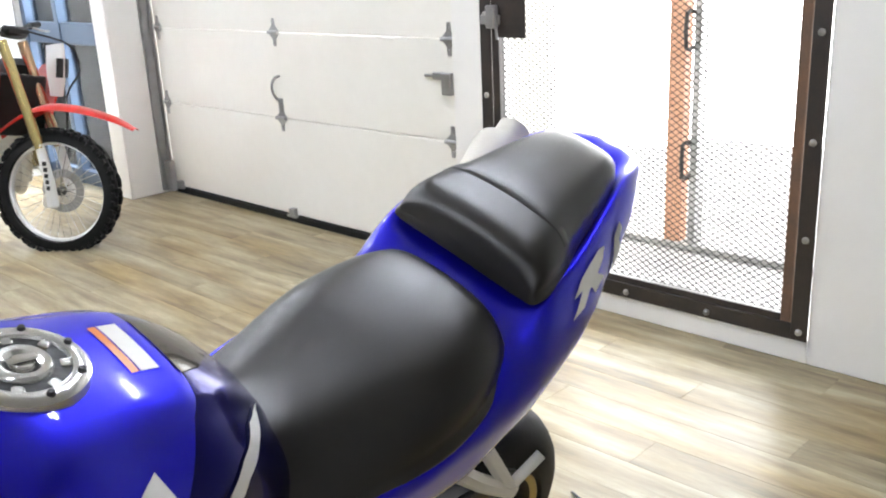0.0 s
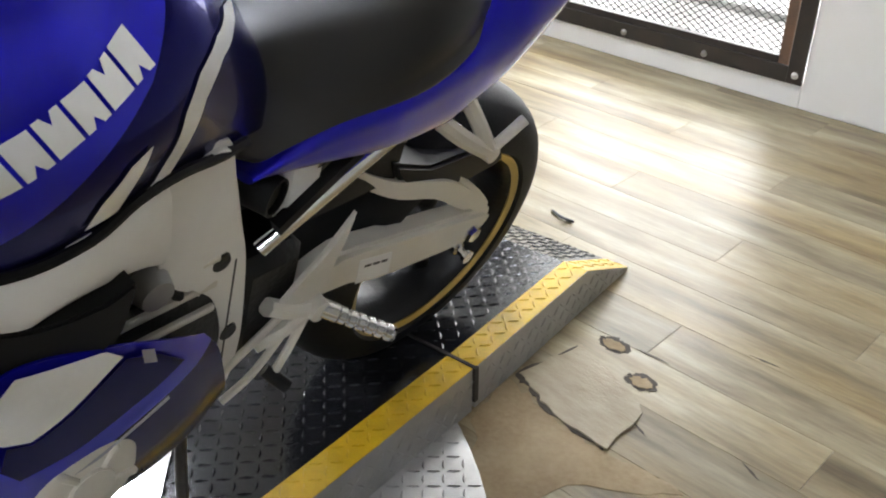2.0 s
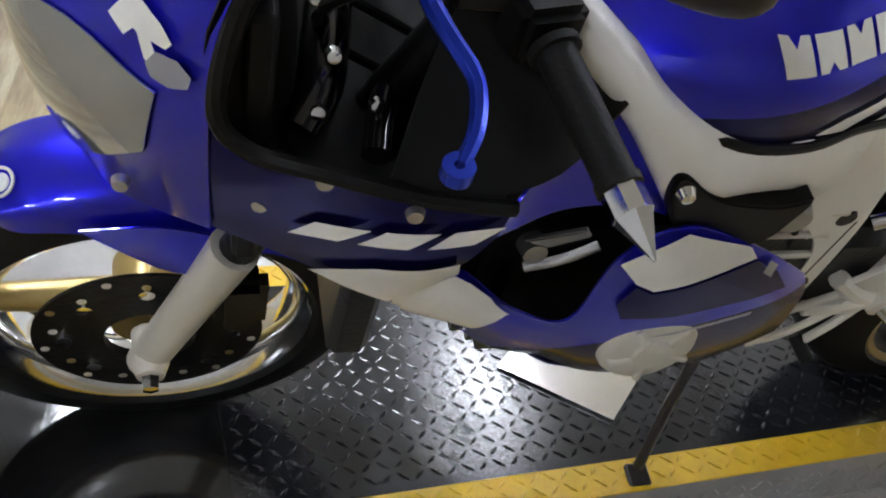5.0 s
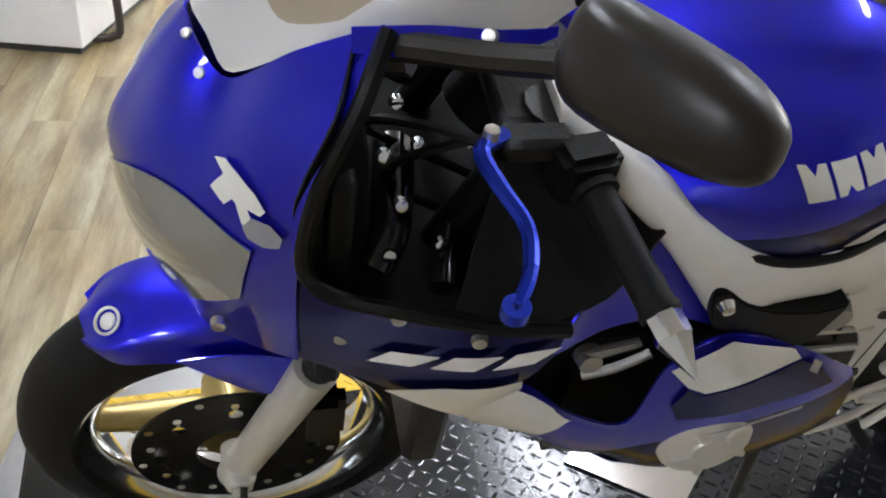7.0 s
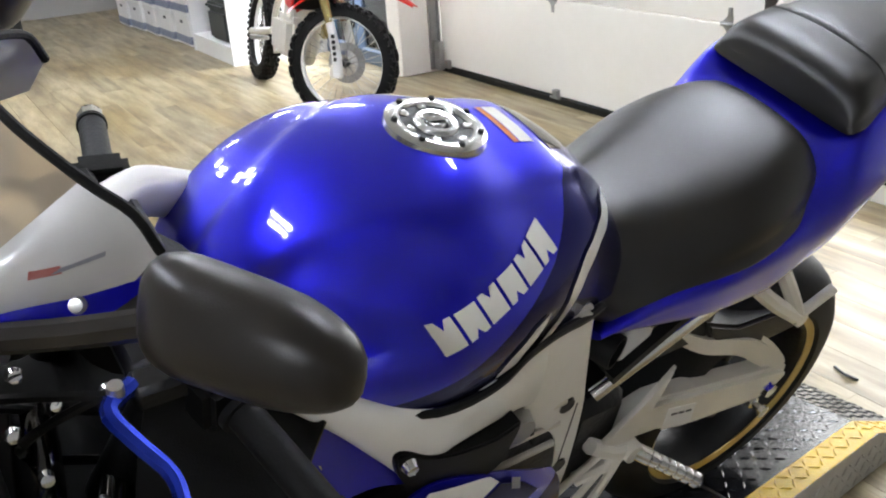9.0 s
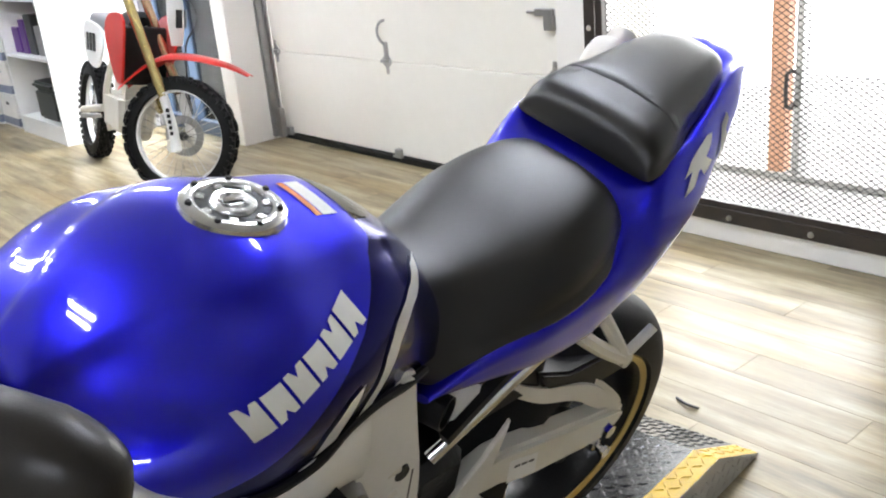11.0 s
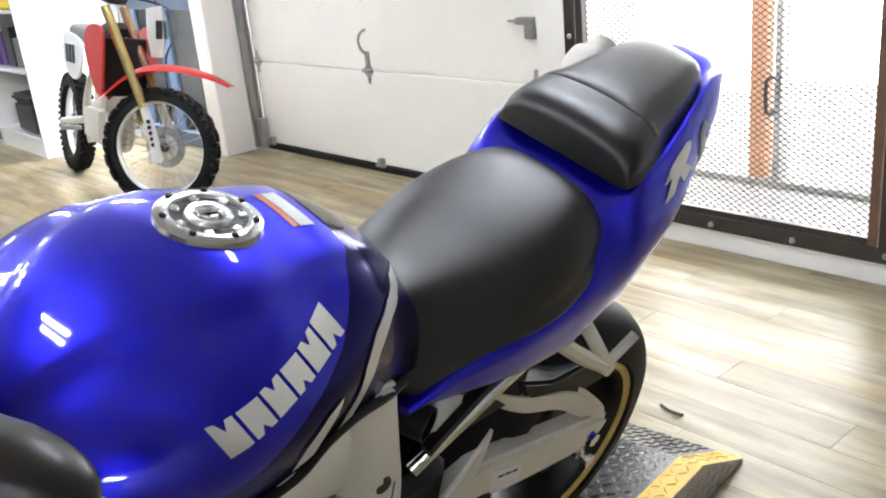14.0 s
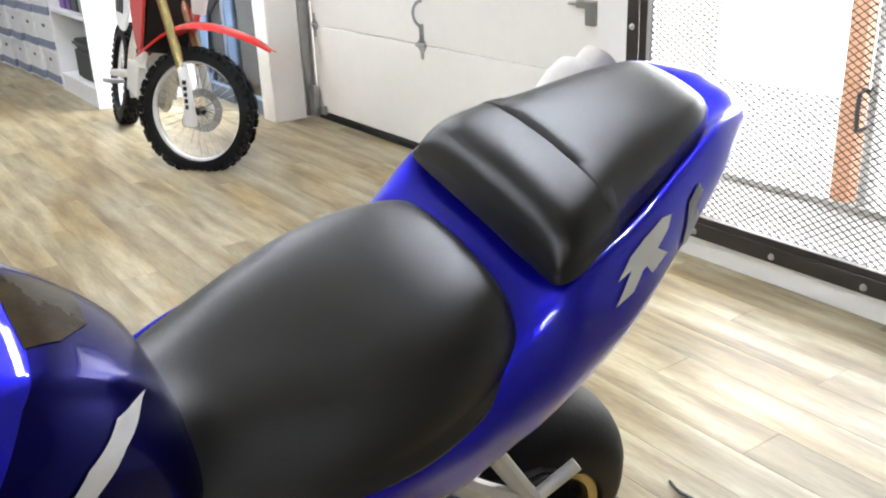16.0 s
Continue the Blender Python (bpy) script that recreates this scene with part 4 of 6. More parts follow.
P("decal_block", decal(TAILTREE, [(1.520, 0.967), (1.532, 1.014), (1.560, 1.027), (1.567, 1.017), (1.552, 1.004), (1.560, 0.987), (1.542, 0.962)]), M_GREYD, "grey slanted tail graphic")
pill_secs = [
    (1.305, [(0, 1.006), (0.085, 1.003), (0.116, 0.999), (0.125, 0.994), (0.122, 0.984)]),
    (1.311, [(0, 1.036), (0.088, 1.030), (0.121, 1.014), (0.131, 1.000), (0.127, 0.985)]),
    (1.336, [(0, 1.055), (0.090, 1.049), (0.124, 1.031), (0.134, 1.008), (0.130, 0.988)]),
    (1.385, [(0, 1.066), (0.088, 1.059), (0.119, 1.040), (0.129, 1.016), (0.126, 0.996)]),
    (1.44, [(0, 1.078), (0.072, 1.071), (0.103, 1.052), (0.112, 1.030), (0.109, 1.01)]),
    (1.54, [(0, 1.092), (0.060, 1.086), (0.086, 1.069), (0.094, 1.050), (0.091, 1.03)]),
    (1.61, [(0, 1.095), (0.048, 1.090), (0.069, 1.076), (0.076, 1.062), (0.073, 1.045)]),
    (1.655, [(0, 1.078), (0.035, 1.075), (0.050, 1.068), (0.056, 1.060), (0.053, 1.05)]),
]
pb = sheared(body(pill_secs, 6, 6, flat=True))
PILLTREE = BVHTree.FromBMesh(pb)
P("passenger_seat", pb, M_SEAT, "black vinyl passenger seat", angle=70)
sb = bmesh.new()
net = []
for u in (1.386, 1.389, 1.405, 1.408):
    row = []
    for k in range(25):
        v = drift(u) - 0.128 + 0.256 * k / 24
        hit, no, _, _ = PILLTREE.ray_cast(Vector((v, u, 2)), Vector((0, 0, -1)))
        if hit is None:
            hit, no = Vector((v, u, 1.0)), Vector((0, 0, 1))
        row.append(hit + Vector((0, 0, -0.001 if u in (1.386, 1.408) else 0.0022)))
    net.append(row)
P("seat_strap", grid(sb, net), M_SEAT, "black seat strap")

# rear: subframe, swing arm, footrests, exhaust
pair("subframe_tube", lambda: rod((0.128, 0.925, 0.635), (0.150, 1.10, 0.765), 0.0115), M_CHROME, "polished subframe tube")
pair("subframe_cover", lambda: prism([(0.94, 0.668), (1.095, 0.772), (1.09, 0.785), (0.935, 0.683)], 0.128, 0.146, SIDE), M_PLASTIC, "black strip along the subframe tube")
pair("subframe_stay", lambda: rod((0.11, 0.955, 0.70), (0.13, 1.02, 0.77), 0.009), M_CHROME)
P("airbox_plate", B(-0.11, 0.132, 0.945, 1.015, 0.665, 0.785, 0.012), M_WHITEP, "pale plastic reservoir under the seat")
P("boot", join(lathe([(0.022, 0.02), (0.026, 0.02), (0.027, -0.04)], pose(0.128, 0.915, 0.742, 0, 90, 20), 18), lathe([(0, 0.012), (0.022, 0.012)], pose(0.128, 0.915, 0.742, 0, 90, 20), 18)), M_RUBBER, "black rubber tube end")
P("undertray", join(B(-0.10, 0.10, 1.02, 1.36, 0.70, 0.80, 0.02), B(-0.09, 0.09, 1.0, 1.25, 0.56, 0.74, 0.03)), M_PLASTIC, "black inner mudguard")
upper = [(1.055, 0.655), (1.062, 0.682), (1.104, 0.680), (1.158, 0.642), (1.222, 0.602), (1.300, 0.572), (1.362, 0.545), (1.432, 0.492), (1.500, 0.418), (1.480, 0.398), (1.406, 0.446), (1.340, 0.495), (1.250, 0.532), (1.180, 0.578), (1.140, 0.615), (1.095, 0.645)]


def arm():
    bm = prism(smooth_poly(upper, 3), -0.042, 0.0, SIDE, 0.011)
    for v in bm.verts:
        v.co.x += 0.088 + 0.07 * (v.co.y - 1.06)
    low = prism(smooth_poly([(0.98, 0.475), (1.04, 0.485), (1.11, 0.508), (1.20, 0.487), (1.384, 0.440), (1.46, 0.420), (1.507, 0.404), (1.50, 0.372), (1.444, 0.345), (1.32, 0.365), (1.20, 0.390), (1.135, 0.420), (1.03, 0.44)], 2), -0.04, 0.0, SIDE, 0.010)
    for v in low.verts:
        v.co.x += 0.120
    return join(bm, low)


pair("swing_arm", arm, M_ALLOY, "braced cast alloy swing arm", angle=50)
P("data_label", prism([(1.155, 0.418), (1.235, 0.398), (1.228, 0.452), (1.150, 0.476)], 0, 0.001, Matrix.Translation((0.1205, 0, 0)) @ SIDE), M_WHITE, "white data label", smooth=False)
for i in range(3):
    P("label_bar", prism([(1.165 + i * 0.02, 0.440 - i * 0.006), (1.180 + i * 0.02, 0.4355 - i * 0.006), (1.181 + i * 0.02, 0.4405 - i * 0.006), (1.166 + i * 0.02, 0.445 - i * 0.006)], 0, 0.0006, Matrix.Translation((0.1218, 0.0, 0.012)) @ SIDE), M_DARK, "", smooth=False)
for s in (1, -1):
    P("stand_spool", lathe([(0, 0.03), (0.014, 0.03), (0.014, 0.022), (0.009, 0.018), (0.009, 0.008), (0.014, 0.004), (0.014, -0.01)], pose(s * 0.115, 1.438, 0.338, 0, 90 * s, 0), 16), M_CHROME, "bright stand bobbin")
    P("axle_nut", lathe([(0, 0.012), (0.016, 0.012), (0.018, 0.0)], pose(s * 0.12, 1.455, 0.375, 0, 90 * s, 0), 6), M_CHROME)
pair("passenger_hanger", lambda: join(tube([(0.140, 1.185, 0.768), (0.152, 1.26, 0.705), (0.160, 1.335, 0.652)], 0.014, 8, 3), tube([(0.140, 1.262, 0.765), (0.152, 1.30, 0.71), (0.160, 1.338, 0.655)], 0.0125, 8, 3), rod((0.160, 1.338, 0.650), (0.168, 1.395, 0.698), 0.009, 10), lathe([(0, 0.012), (0.014, 0.012), (0.016, -0.012), (0, -0.012)], pose(0.160, 1.338, 0.650, 0, 90, 0), 14)), M_ALLOY, "alloy passenger footrest bracket")
P("chain_guard", shaped_plate(smooth_poly([(1.20, 0.635), (1.298, 0.588), (1.445, 0.572), (1.51, 0.515), (1.43, 0.505), (1.34, 0.515), (1.25, 0.56)], 2), 0.06, lambda u: 0.100, 0.006), M_PLASTIC, "black chain guard over the wheel")
P("shock", join(rod((0, 1.02, 0.42), (0, 0.96, 0.72), 0.035), rod((0.05, 1.20, 0.60), (0.05, 1.27, 0.66), 0.02)), M_DARK)
P("heel_guard", shaped_plate([(0.958, 0.515), (0.99, 0.548), (1.03, 0.583), (1.076, 0.642), (1.066, 0.585), (1.045, 0.51), (1.015, 0.462), (0.985, 0.478)], 0.008, lambda u: 0.15, 0.002), M_ALLOY, "alloy heel guard plate")
P("rearset", join(tube([(0.14, 0.945, 0.52), (0.148, 0.99, 0.49), (0.15, 1.03, 0.478)], 0.014, 8), tube([(0.14, 0.935, 0.44), (0.148, 0.98, 0.455), (0.15, 1.03, 0.478)], 0.012, 8), lathe([(0, 0.02), (0.018, 0.018), (0.02, -0.02)], pose(0.15, 1.03, 0.478, 0, 90, 0), 14)), M_ALLOY)
prof = [(0, 0.0), (0.015, 0.0), (0.015, 0.03)]
for i in range(6):
    z = 0.032 + 0.0155 * i
    prof += [(0.010, z), (0.0138, z + 0.002), (0.0138, z + 0.011), (0.010, z + 0.0135)]
prof += [(0.0125, 0.126), (0, 0.127)]
peg = lathe(prof, look((0.155, 1.035, 0.476), (0.236, 1.118, 0.440)) @ pose(0, 0, 0, 180, 0, 0), 16)
P("footpeg", peg, M_CHROME, "ribbed polished footpeg", angle=30)
P("shift_lever", join(tube([(0.15, 1.02, 0.47), (0.158, 0.99, 0.42), (0.16, 0.965, 0.372)], 0.007, 8), rod((0.145, 0.99, 0.50), (0.150, 0.85, 0.42), 0.006), tube([(0.15, 1.0, 0.48), (0.155, 0.93, 0.40), (0.15, 0.88, 0.36)], 0.006, 8)), M_ALLOY)
P("shift_rubber", rod((0.150, 0.955, 0.378), (0.185, 0.975, 0.358), 0.011, 10), M_RUBBER)
P("side_stand", join(tube([(0.13, 0.82, 0.42), (0.180, 0.800, 0.26), (0.235, 0.786, 0.105)], 0.009, 10), B(0.225, 0.265, 0.768, 0.808, 0.086, 0.097, 0.004, pose(0, 0, 0))), M_BLACKSTEEL, "black side stand")
P("silencer", join(lathe([(0, -0.02), (0.042, -0.02), (0.056, 0.0), (0.058, 0.02), (0.058, 0.40), (0.052, 0.425), (0.034, 0.43), (0.030, 0.465), (0.025, 0.465), (0.023, 0.42), (0, 0.42)], look((-0.150, 1.40, 0.70), (-0.262, 1.735, 0.985)) @ pose(0, 0, 0, 180, 0, 0), 28)), M_BEIGE, "pale metal exhaust silencer")

# nose cowl
nose = [
    [(0, 0.012, 1.03), (0, -0.03, 0.97), (0, -0.068, 0.90), (0, -0.068, 0.83), (0, -0.03, 0.72)],
    [(0.04, 0.022, 1.022), (0.06, -0.012, 0.975), (0.075, -0.045, 0.895), (0.075, -0.045, 0.81), (0.055, -0.02, 0.70)],
    [(0.078, 0.048, 1.012), (0.11, 0.028, 0.975), (0.135, 0.0, 0.90), (0.14, 0.0, 0.82), (0.115, 0.01, 0.71)],
    [(0.115, 0.10, 1.07), (0.15, 0.075, 1.02), (0.18, 0.055, 0.935), (0.19, 0.055, 0.85), (0.17, 0.05, 0.745)],
    [(0.137, 0.165, 1.112), (0.185, 0.140, 1.072), (0.205, 0.106, 0.988), (0.212, 0.096, 0.905), (0.203, 0.10, 0.755)],
]
nb = both(lambda: surface(nose, 6, 6))
bmesh.ops.remove_doubles(nb, verts=nb.verts, dist=0.002)
NOSETREE = BVHTree.FromBMesh(nb)
P("nose_cowl", solid(nb, 0.003), M_BLUE, "glossy blue nose cowl", angle=60)


def lift_net(net, tree, d):
    out = []
    for r in net:
        row = []
        for p in r:
            hit, no, _, _ = tree.find_nearest(Vector(p))
            if no.dot(hit - Vector((0, 0.25, 0.87))) < 0:
                no = -no
            row.append(tuple(hit + no * d))
        out.append(row)
    return out


def lens(s):
    top = spline([(0.025, -0.066, 0.872), (0.085, -0.038, 0.912), (0.135, 0.002, 0.925), (0.188, 0.062, 0.915)], 6)
    bot = spline([(0.025, -0.064, 0.79), (0.062, -0.04, 0.735), (0.115, 0.005, 0.775), (0.182, 0.052, 0.845)], 6)
    net = [[tuple(a * (1 - t) + b * t) for t in np.linspace(0, 1, 9)] for a, b in zip(top, bot)]
    net = lift_net(net, NOSETREE, 0.004)
    bm = grid(bmesh.new(), net)
    bmesh.ops.scale(bm, vec=(s, 1, 1), verts=bm.verts)
    return bm


for s in (1, -1):
    hl = P("headlight", solid(lens(s), 0.002), M_LENS, "clear grey headlight lens")
    P("indicator", lathe([(0, 0.007), (0.008, 0.006), (0.012, 0.0)], pose(s * 0.178, 0.048, 0.885, 0, 70 * s, -25 * s), 14), M_CHROME, "small round side lamp", hl)
NF = ((0.165, 0.05, 0), (0.6, 0.8, 0), (0.8, -0.6, 0))
P("decal_block", decal(NOSETREE, [(-0.026 + 0.054 * x + 0.0065 * y, 0.950 - 0.014 * x + 0.032 * y) for x, y in FLAG], 0.0058, NF), M_WHITE, "white slanted nose graphic")
P("decal_block", decal(NOSETREE, [(0.014, 0.938), (0.022, 0.951), (0.040, 0.954), (0.053, 0.947), (0.051, 0.936), (0.036, 0.929), (0.020, 0.930)], 0.0062, NF), M_GREYD, "grey slanted nose graphic")

# side fairing, in panels: upper panel, its arm towards the frame, lower panel round the vent
up_net = [
    [(0.205, 0.095, 0.895), (0.205, 0.095, 0.845), (0.20, 0.098, 0.79), (0.195, 0.10, 0.75)],
    [(0.238, 0.18, 0.878), (0.233, 0.18, 0.83), (0.226, 0.185, 0.77), (0.215, 0.19, 0.71)],
    [(0.251, 0.27, 0.858), (0.252, 0.27, 0.81), (0.249, 0.275, 0.755), (0.226, 0.27, 0.665)],
    [(0.25, 0.35, 0.842), (0.25, 0.345, 0.80), (0.249, 0.33, 0.765), (0.238, 0.325, 0.73)],
]
arm_net = [
    [(0.25, 0.35, 0.842), (0.25, 0.348, 0.82), (0.25, 0.345, 0.80)],
    [(0.205, 0.40, 0.895), (0.216, 0.405, 0.855), (0.228, 0.41, 0.81)],
    [(0.184, 0.445, 0.925), (0.192, 0.46, 0.87), (0.212, 0.488, 0.795)],
    [(0.178, 0.482, 0.885), (0.192, 0.508, 0.84), (0.216, 0.535, 0.782)],
]
low_net = [
    [(0.226, 0.27, 0.665), (0.222, 0.28, 0.655), (0.220, 0.29, 0.645), (0.212, 0.295, 0.625), (0.185, 0.30, 0.595)],
    [(0.238, 0.325, 0.73), (0.236, 0.335, 0.69), (0.232, 0.345, 0.65), (0.220, 0.36, 0.60), (0.19, 0.37, 0.54)],
    [(0.232, 0.41, 0.64), (0.230, 0.415, 0.625), (0.230, 0.42, 0.60), (0.223, 0.43, 0.55), (0.195, 0.44, 0.48)],
    [(0.228, 0.49, 0.60), (0.228, 0.495, 0.585), (0.226, 0.50, 0.55), (0.216, 0.51, 0.495), (0.185, 0.52, 0.43)],
    [(0.231, 0.500, 0.728), (0.232, 0.535, 0.66), (0.229, 0.555, 0.56), (0.219, 0.57, 0.47), (0.19, 0.58, 0.395)],
    [(0.236, 0.548, 0.790), (0.238, 0.585, 0.69), (0.232, 0.61, 0.57), (0.220, 0.63, 0.46), (0.195, 0.64, 0.385)],
    [(0.230, 0.645, 0.748), (0.232, 0.665, 0.67), (0.229, 0.685, 0.565), (0.217, 0.705, 0.46), (0.195, 0.71, 0.385)],
    [(0.222, 0.725, 0.695), (0.224, 0.745, 0.64), (0.222, 0.765, 0.56), (0.211, 0.78, 0.475), (0.19, 0.785, 0.40)],
    [(0.205, 0.785, 0.645), (0.208, 0.805, 0.61), (0.207, 0.82, 0.555), (0.200, 0.835, 0.49), (0.18, 0.84, 0.43)],
]
ub = surface(up_net, 5, 5)
UPTREE = BVHTree.FromBMesh(ub)
lb_ = surface(low_net, 5, 5)
LOWTREE = BVHTree.FromBMesh(lb_)
for f in ub.faces:
    f.material_index = 1
bmesh.ops.bisect_plane(lb_, geom=list(lb_.verts) + list(lb_.edges) + list(lb_.faces), plane_co=(0, 0.60, 0.556), plane_no=(0, -0.375, 1))
for f in lb_.faces:
    c = f.calc_center_median()
    if c.z < 0.556 + 0.375 * (c.y - 0.60):
        f.material_index = 1


def mirrored(bm):
    bmesh.ops.scale(bm, vec=(-1, 1, 1), verts=bm.verts)
    return bm


ub2, lb2 = surface(up_net, 5, 5), surface(low_net, 5, 5)
P("fairing_panel", solid(ub, 0.003), [M_BLUE, M_NAVY], "navy upper fairing panel", angle=60)
P("fairing_panel", solid(surface(arm_net, 5, 5), 0.003), M_BLUE, "blue fairing wedge", angle=60)
P("fairing_panel", solid(lb_, 0.003), [M_BLUE, M_NAVY], "blue and navy lower fairing panel", angle=60)
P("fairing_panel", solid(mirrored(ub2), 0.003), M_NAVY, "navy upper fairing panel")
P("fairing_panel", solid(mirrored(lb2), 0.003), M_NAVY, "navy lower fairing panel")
P("belly_pan", solid(surface([[(-0.17, 0.30, 0.59), (-0.08, 0.31, 0.56), (0, 0.32, 0.55), (0.08, 0.31, 0.56), (0.17, 0.30, 0.59)], [(-0.165, 0.44, 0.485), (-0.08, 0.44, 0.42), (0, 0.44, 0.40), (0.08, 0.44, 0.42), (0.165, 0.44, 0.485)], [(-0.185, 0.58, 0.393), (-0.08, 0.58, 0.36), (0, 0.58, 0.35), (0.08, 0.58, 0.36), (0.185, 0.58, 0.393)], [(-0.175, 0.84, 0.428), (-0.08, 0.84, 0.38), (0, 0.84, 0.37), (0.08, 0.84, 0.38), (0.175, 0.84, 0.428)]], 5, 4), 0.003), M_NAVY, "navy belly pan")
P("decal_panel", decal(UPTREE, [(0.190, 0.715), (0.245, 0.750), (0.318, 0.768), (0.326, 0.735), (0.272, 0.668), (0.225, 0.692)], 0.0058), M_WHITE, "white fairing panel")
P("decal_panel", decal(LOWTREE, [(0.271, 0.664), (0.325, 0.728), (0.345, 0.712), (0.410, 0.640), (0.378, 0.600), (0.31, 0.618)], 0.0058), M_WHITE, "white fairing panel")
P("decal_panel", decal(LOWTREE, [(0.502, 0.727), (0.550, 0.786), (0.640, 0.752), (0.660, 0.728), (0.600, 0.697), (0.560, 0.678), (0.535, 0.690)], 0.0058), M_WHITE, "white fairing panel")
P("decal_panel", decal(LOWTREE, [(0.682, 0.720), (0.698, 0.709), (0.702, 0.685), (0.685, 0.697)], 0.0058), M_GREYD, "grey fairing patch")
P("decal_panel", decal(LOWTREE, [(0.538, 0.684), (0.560, 0.672), (0.602, 0.690), (0.664, 0.722), (0.705, 0.695), (0.740, 0.655), (0.700, 0.640), (0.610, 0.618), (0.548, 0.612), (0.530, 0.645)], 0.0054), M_NAVY, "navy fairing band")
P("decal_stripe", decal(LOWTREE, [(0.60, 0.565), (0.72, 0.61), (0.722, 0.602), (0.60, 0.556)], 0.0058), M_GREYD, "thin grey script bar")
for i in range(3):
    a = 0.165 + 0.058 * i
    P("decal_block", decal(UPTREE, [(a, 0.784 + i * 0.006), (a + 0.042, 0.788 + i * 0.006), (a + 0.066, 0.816 + i * 0.004), (a + 0.020, 0.813 + i * 0.004)], 0.0058), M_WHITE, "slanted pale block graphic")
for v, u, w in ((0.209, 0.140, 0.805), (0.250, 0.262, 0.842), (0.163, 0.026, 0.775), (0.238, 0.185, 0.872), (0.196, 0.43, 0.855)):
    P("fairing_screw", lathe([(0, 0.007), (0.007, 0.006), (0.009, -0.002)], pose(v + 0.002, u, w, 0, 84, -8), 12), M_BOLT)
P("vent_bracket", shaped_plate([(0.405, 0.725), (0.470, 0.742), (0.478, 0.730), (0.435, 0.712)], 0.006, lambda u: 0.205, 0.002), M_ZINC, "dull metal bracket inside the vent")
P("vent_pipe", join(tube([(0.19, 0.43, 0.655), (0.195, 0.465, 0.675), (0.195, 0.50, 0.70)], 0.006, 10, 4), lathe([(0, 0.012), (0.013, 0.010), (0.016, -0.01)], pose(0.196, 0.425, 0.700, 0, 80, 0), 14)), M_ZINC, "dull metal fittings inside the vent")
# black cockpit liners seen through the opening
P("cockpit_liner", join(solid(surface([[(0.135, 0.145, 1.10), (0.10, 0.16, 1.0), (0.10, 0.17, 0.85)], [(0.19, 0.125, 1.065), (0.16, 0.16, 0.97), (0.15, 0.17, 0.85)], [(0.20, 0.095, 0.985), (0.19, 0.13, 0.93), (0.17, 0.16, 0.85)], [(0.207, 0.093, 0.91), (0.20, 0.12, 0.88), (0.19, 0.17, 0.84)]], 3, 3), 0.002), B(-0.20, 0.20, 0.12, 0.145, 0.70, 1.0, 0.005)), M_PLASTIC, "black cockpit lining")
P("inner_panel", solid(surface([[(0.13, 0.30, 0.99), (0.17, 0.27, 0.93), (0.235, 0.24, 0.868)], [(0.145, 0.35, 0.975), (0.185, 0.33, 0.92), (0.244, 0.31, 0.85)], [(0.16, 0.40, 0.955), (0.195, 0.395, 0.915), (0.238, 0.385, 0.875)], [(0.175, 0.44, 0.93), (0.19, 0.435, 0.925), (0.205, 0.435, 0.93)]], 4, 4), 0.003), M_PLASTIC, "matt black inner fairing panel")
P("radiator", B(-0.18, 0.18, 0.24, 0.29, 0.45, 0.82, 0.01, pose(0, 0, 0)), M_DARK, "dark radiator")
P("inner_tray", B(-0.2, 0.215, 0.15, 0.36, 0.80, 0.82, 0.004), M_PLASTIC)
P("gauge_pod", join(lathe([(0, 0.02), (0.05, 0.02), (0.055, -0.03)], pose(0.03, 0.20, 1.04, -35, 0, 0), 24), lathe([(0, 0.02), (0.04, 0.02), (0.045, -0.03)], pose(-0.06, 0.20, 1.03, -35, 0, 0), 24)), M_DARK)

# chrome studs and glossy tubes added to stand in for cockpit highlights
for v, u, w in ((0.06, 0.20, 0.965), (0.10, 0.185, 0.935), (0.13, 0.20, 0.90), (0.05, 0.23, 0.90), (0.15, 0.24, 0.862), (0.09, 0.27, 0.94), (0.17, 0.185, 0.875)):
    P("cockpit_glint", lathe([(0, 0.010), (0.006, 0.009), (0.008, 0.0)], pose(v, u, w, 0, 60, 0), 10), M_CHROME)
P("glint_tube", tube([(0.17, 0.17, 0.855), (0.14, 0.19, 0.875), (0.09, 0.20, 0.885), (0.03, 0.21, 0.875)], 0.022, 12, 4), M_GLOSSTUBE, "glossy black tube added for cockpit highlights")
P("glint_tube", tube([(0.185, 0.24, 0.835), (0.14, 0.25, 0.84), (0.09, 0.27, 0.845)], 0.014, 10, 4), M_GLOSSTUBE, "thin glossy black tube added for cockpit highlights")

# windscreen with a pale rim and black edging
scr = []
BA = [0, 0.35, 0.5, 0.7, 0.85, 1]
TA = [0, 0.4, 0.7, 0.9, 1]
for k, t in enumerate(np.linspace(-1, 1, 13)):
    a = abs(t)
    sg = 1 if t >= 0 else -1
    base = np.array([np.interp(a, BA, [0, 0.075, 0.096, 0.122, 0.138, 0.15]) * sg, np.interp(a, BA, [0.018, 0.046, 0.070, 0.118, 0.19, 0.29]), np.interp(a, BA, [1.033, 1.014, 1.038, 1.082, 1.105, 1.118])])
    top = np.array([np.interp(a, TA, [0, 0.08, 0.13, 0.152, 0.156]) * sg, np.interp(a, TA, [0.215, 0.245, 0.28, 0.305, 0.31]), np.interp(a, TA, [1.238, 1.215, 1.19, 1.17, 1.145])])
    mid = (base + top) / 2 + np.array([0.010 * t, -0.006, 0.006]) * (1 - a ** 2)
    scr.append([base, mid, top])
sc = surface(scr, 3, 6)
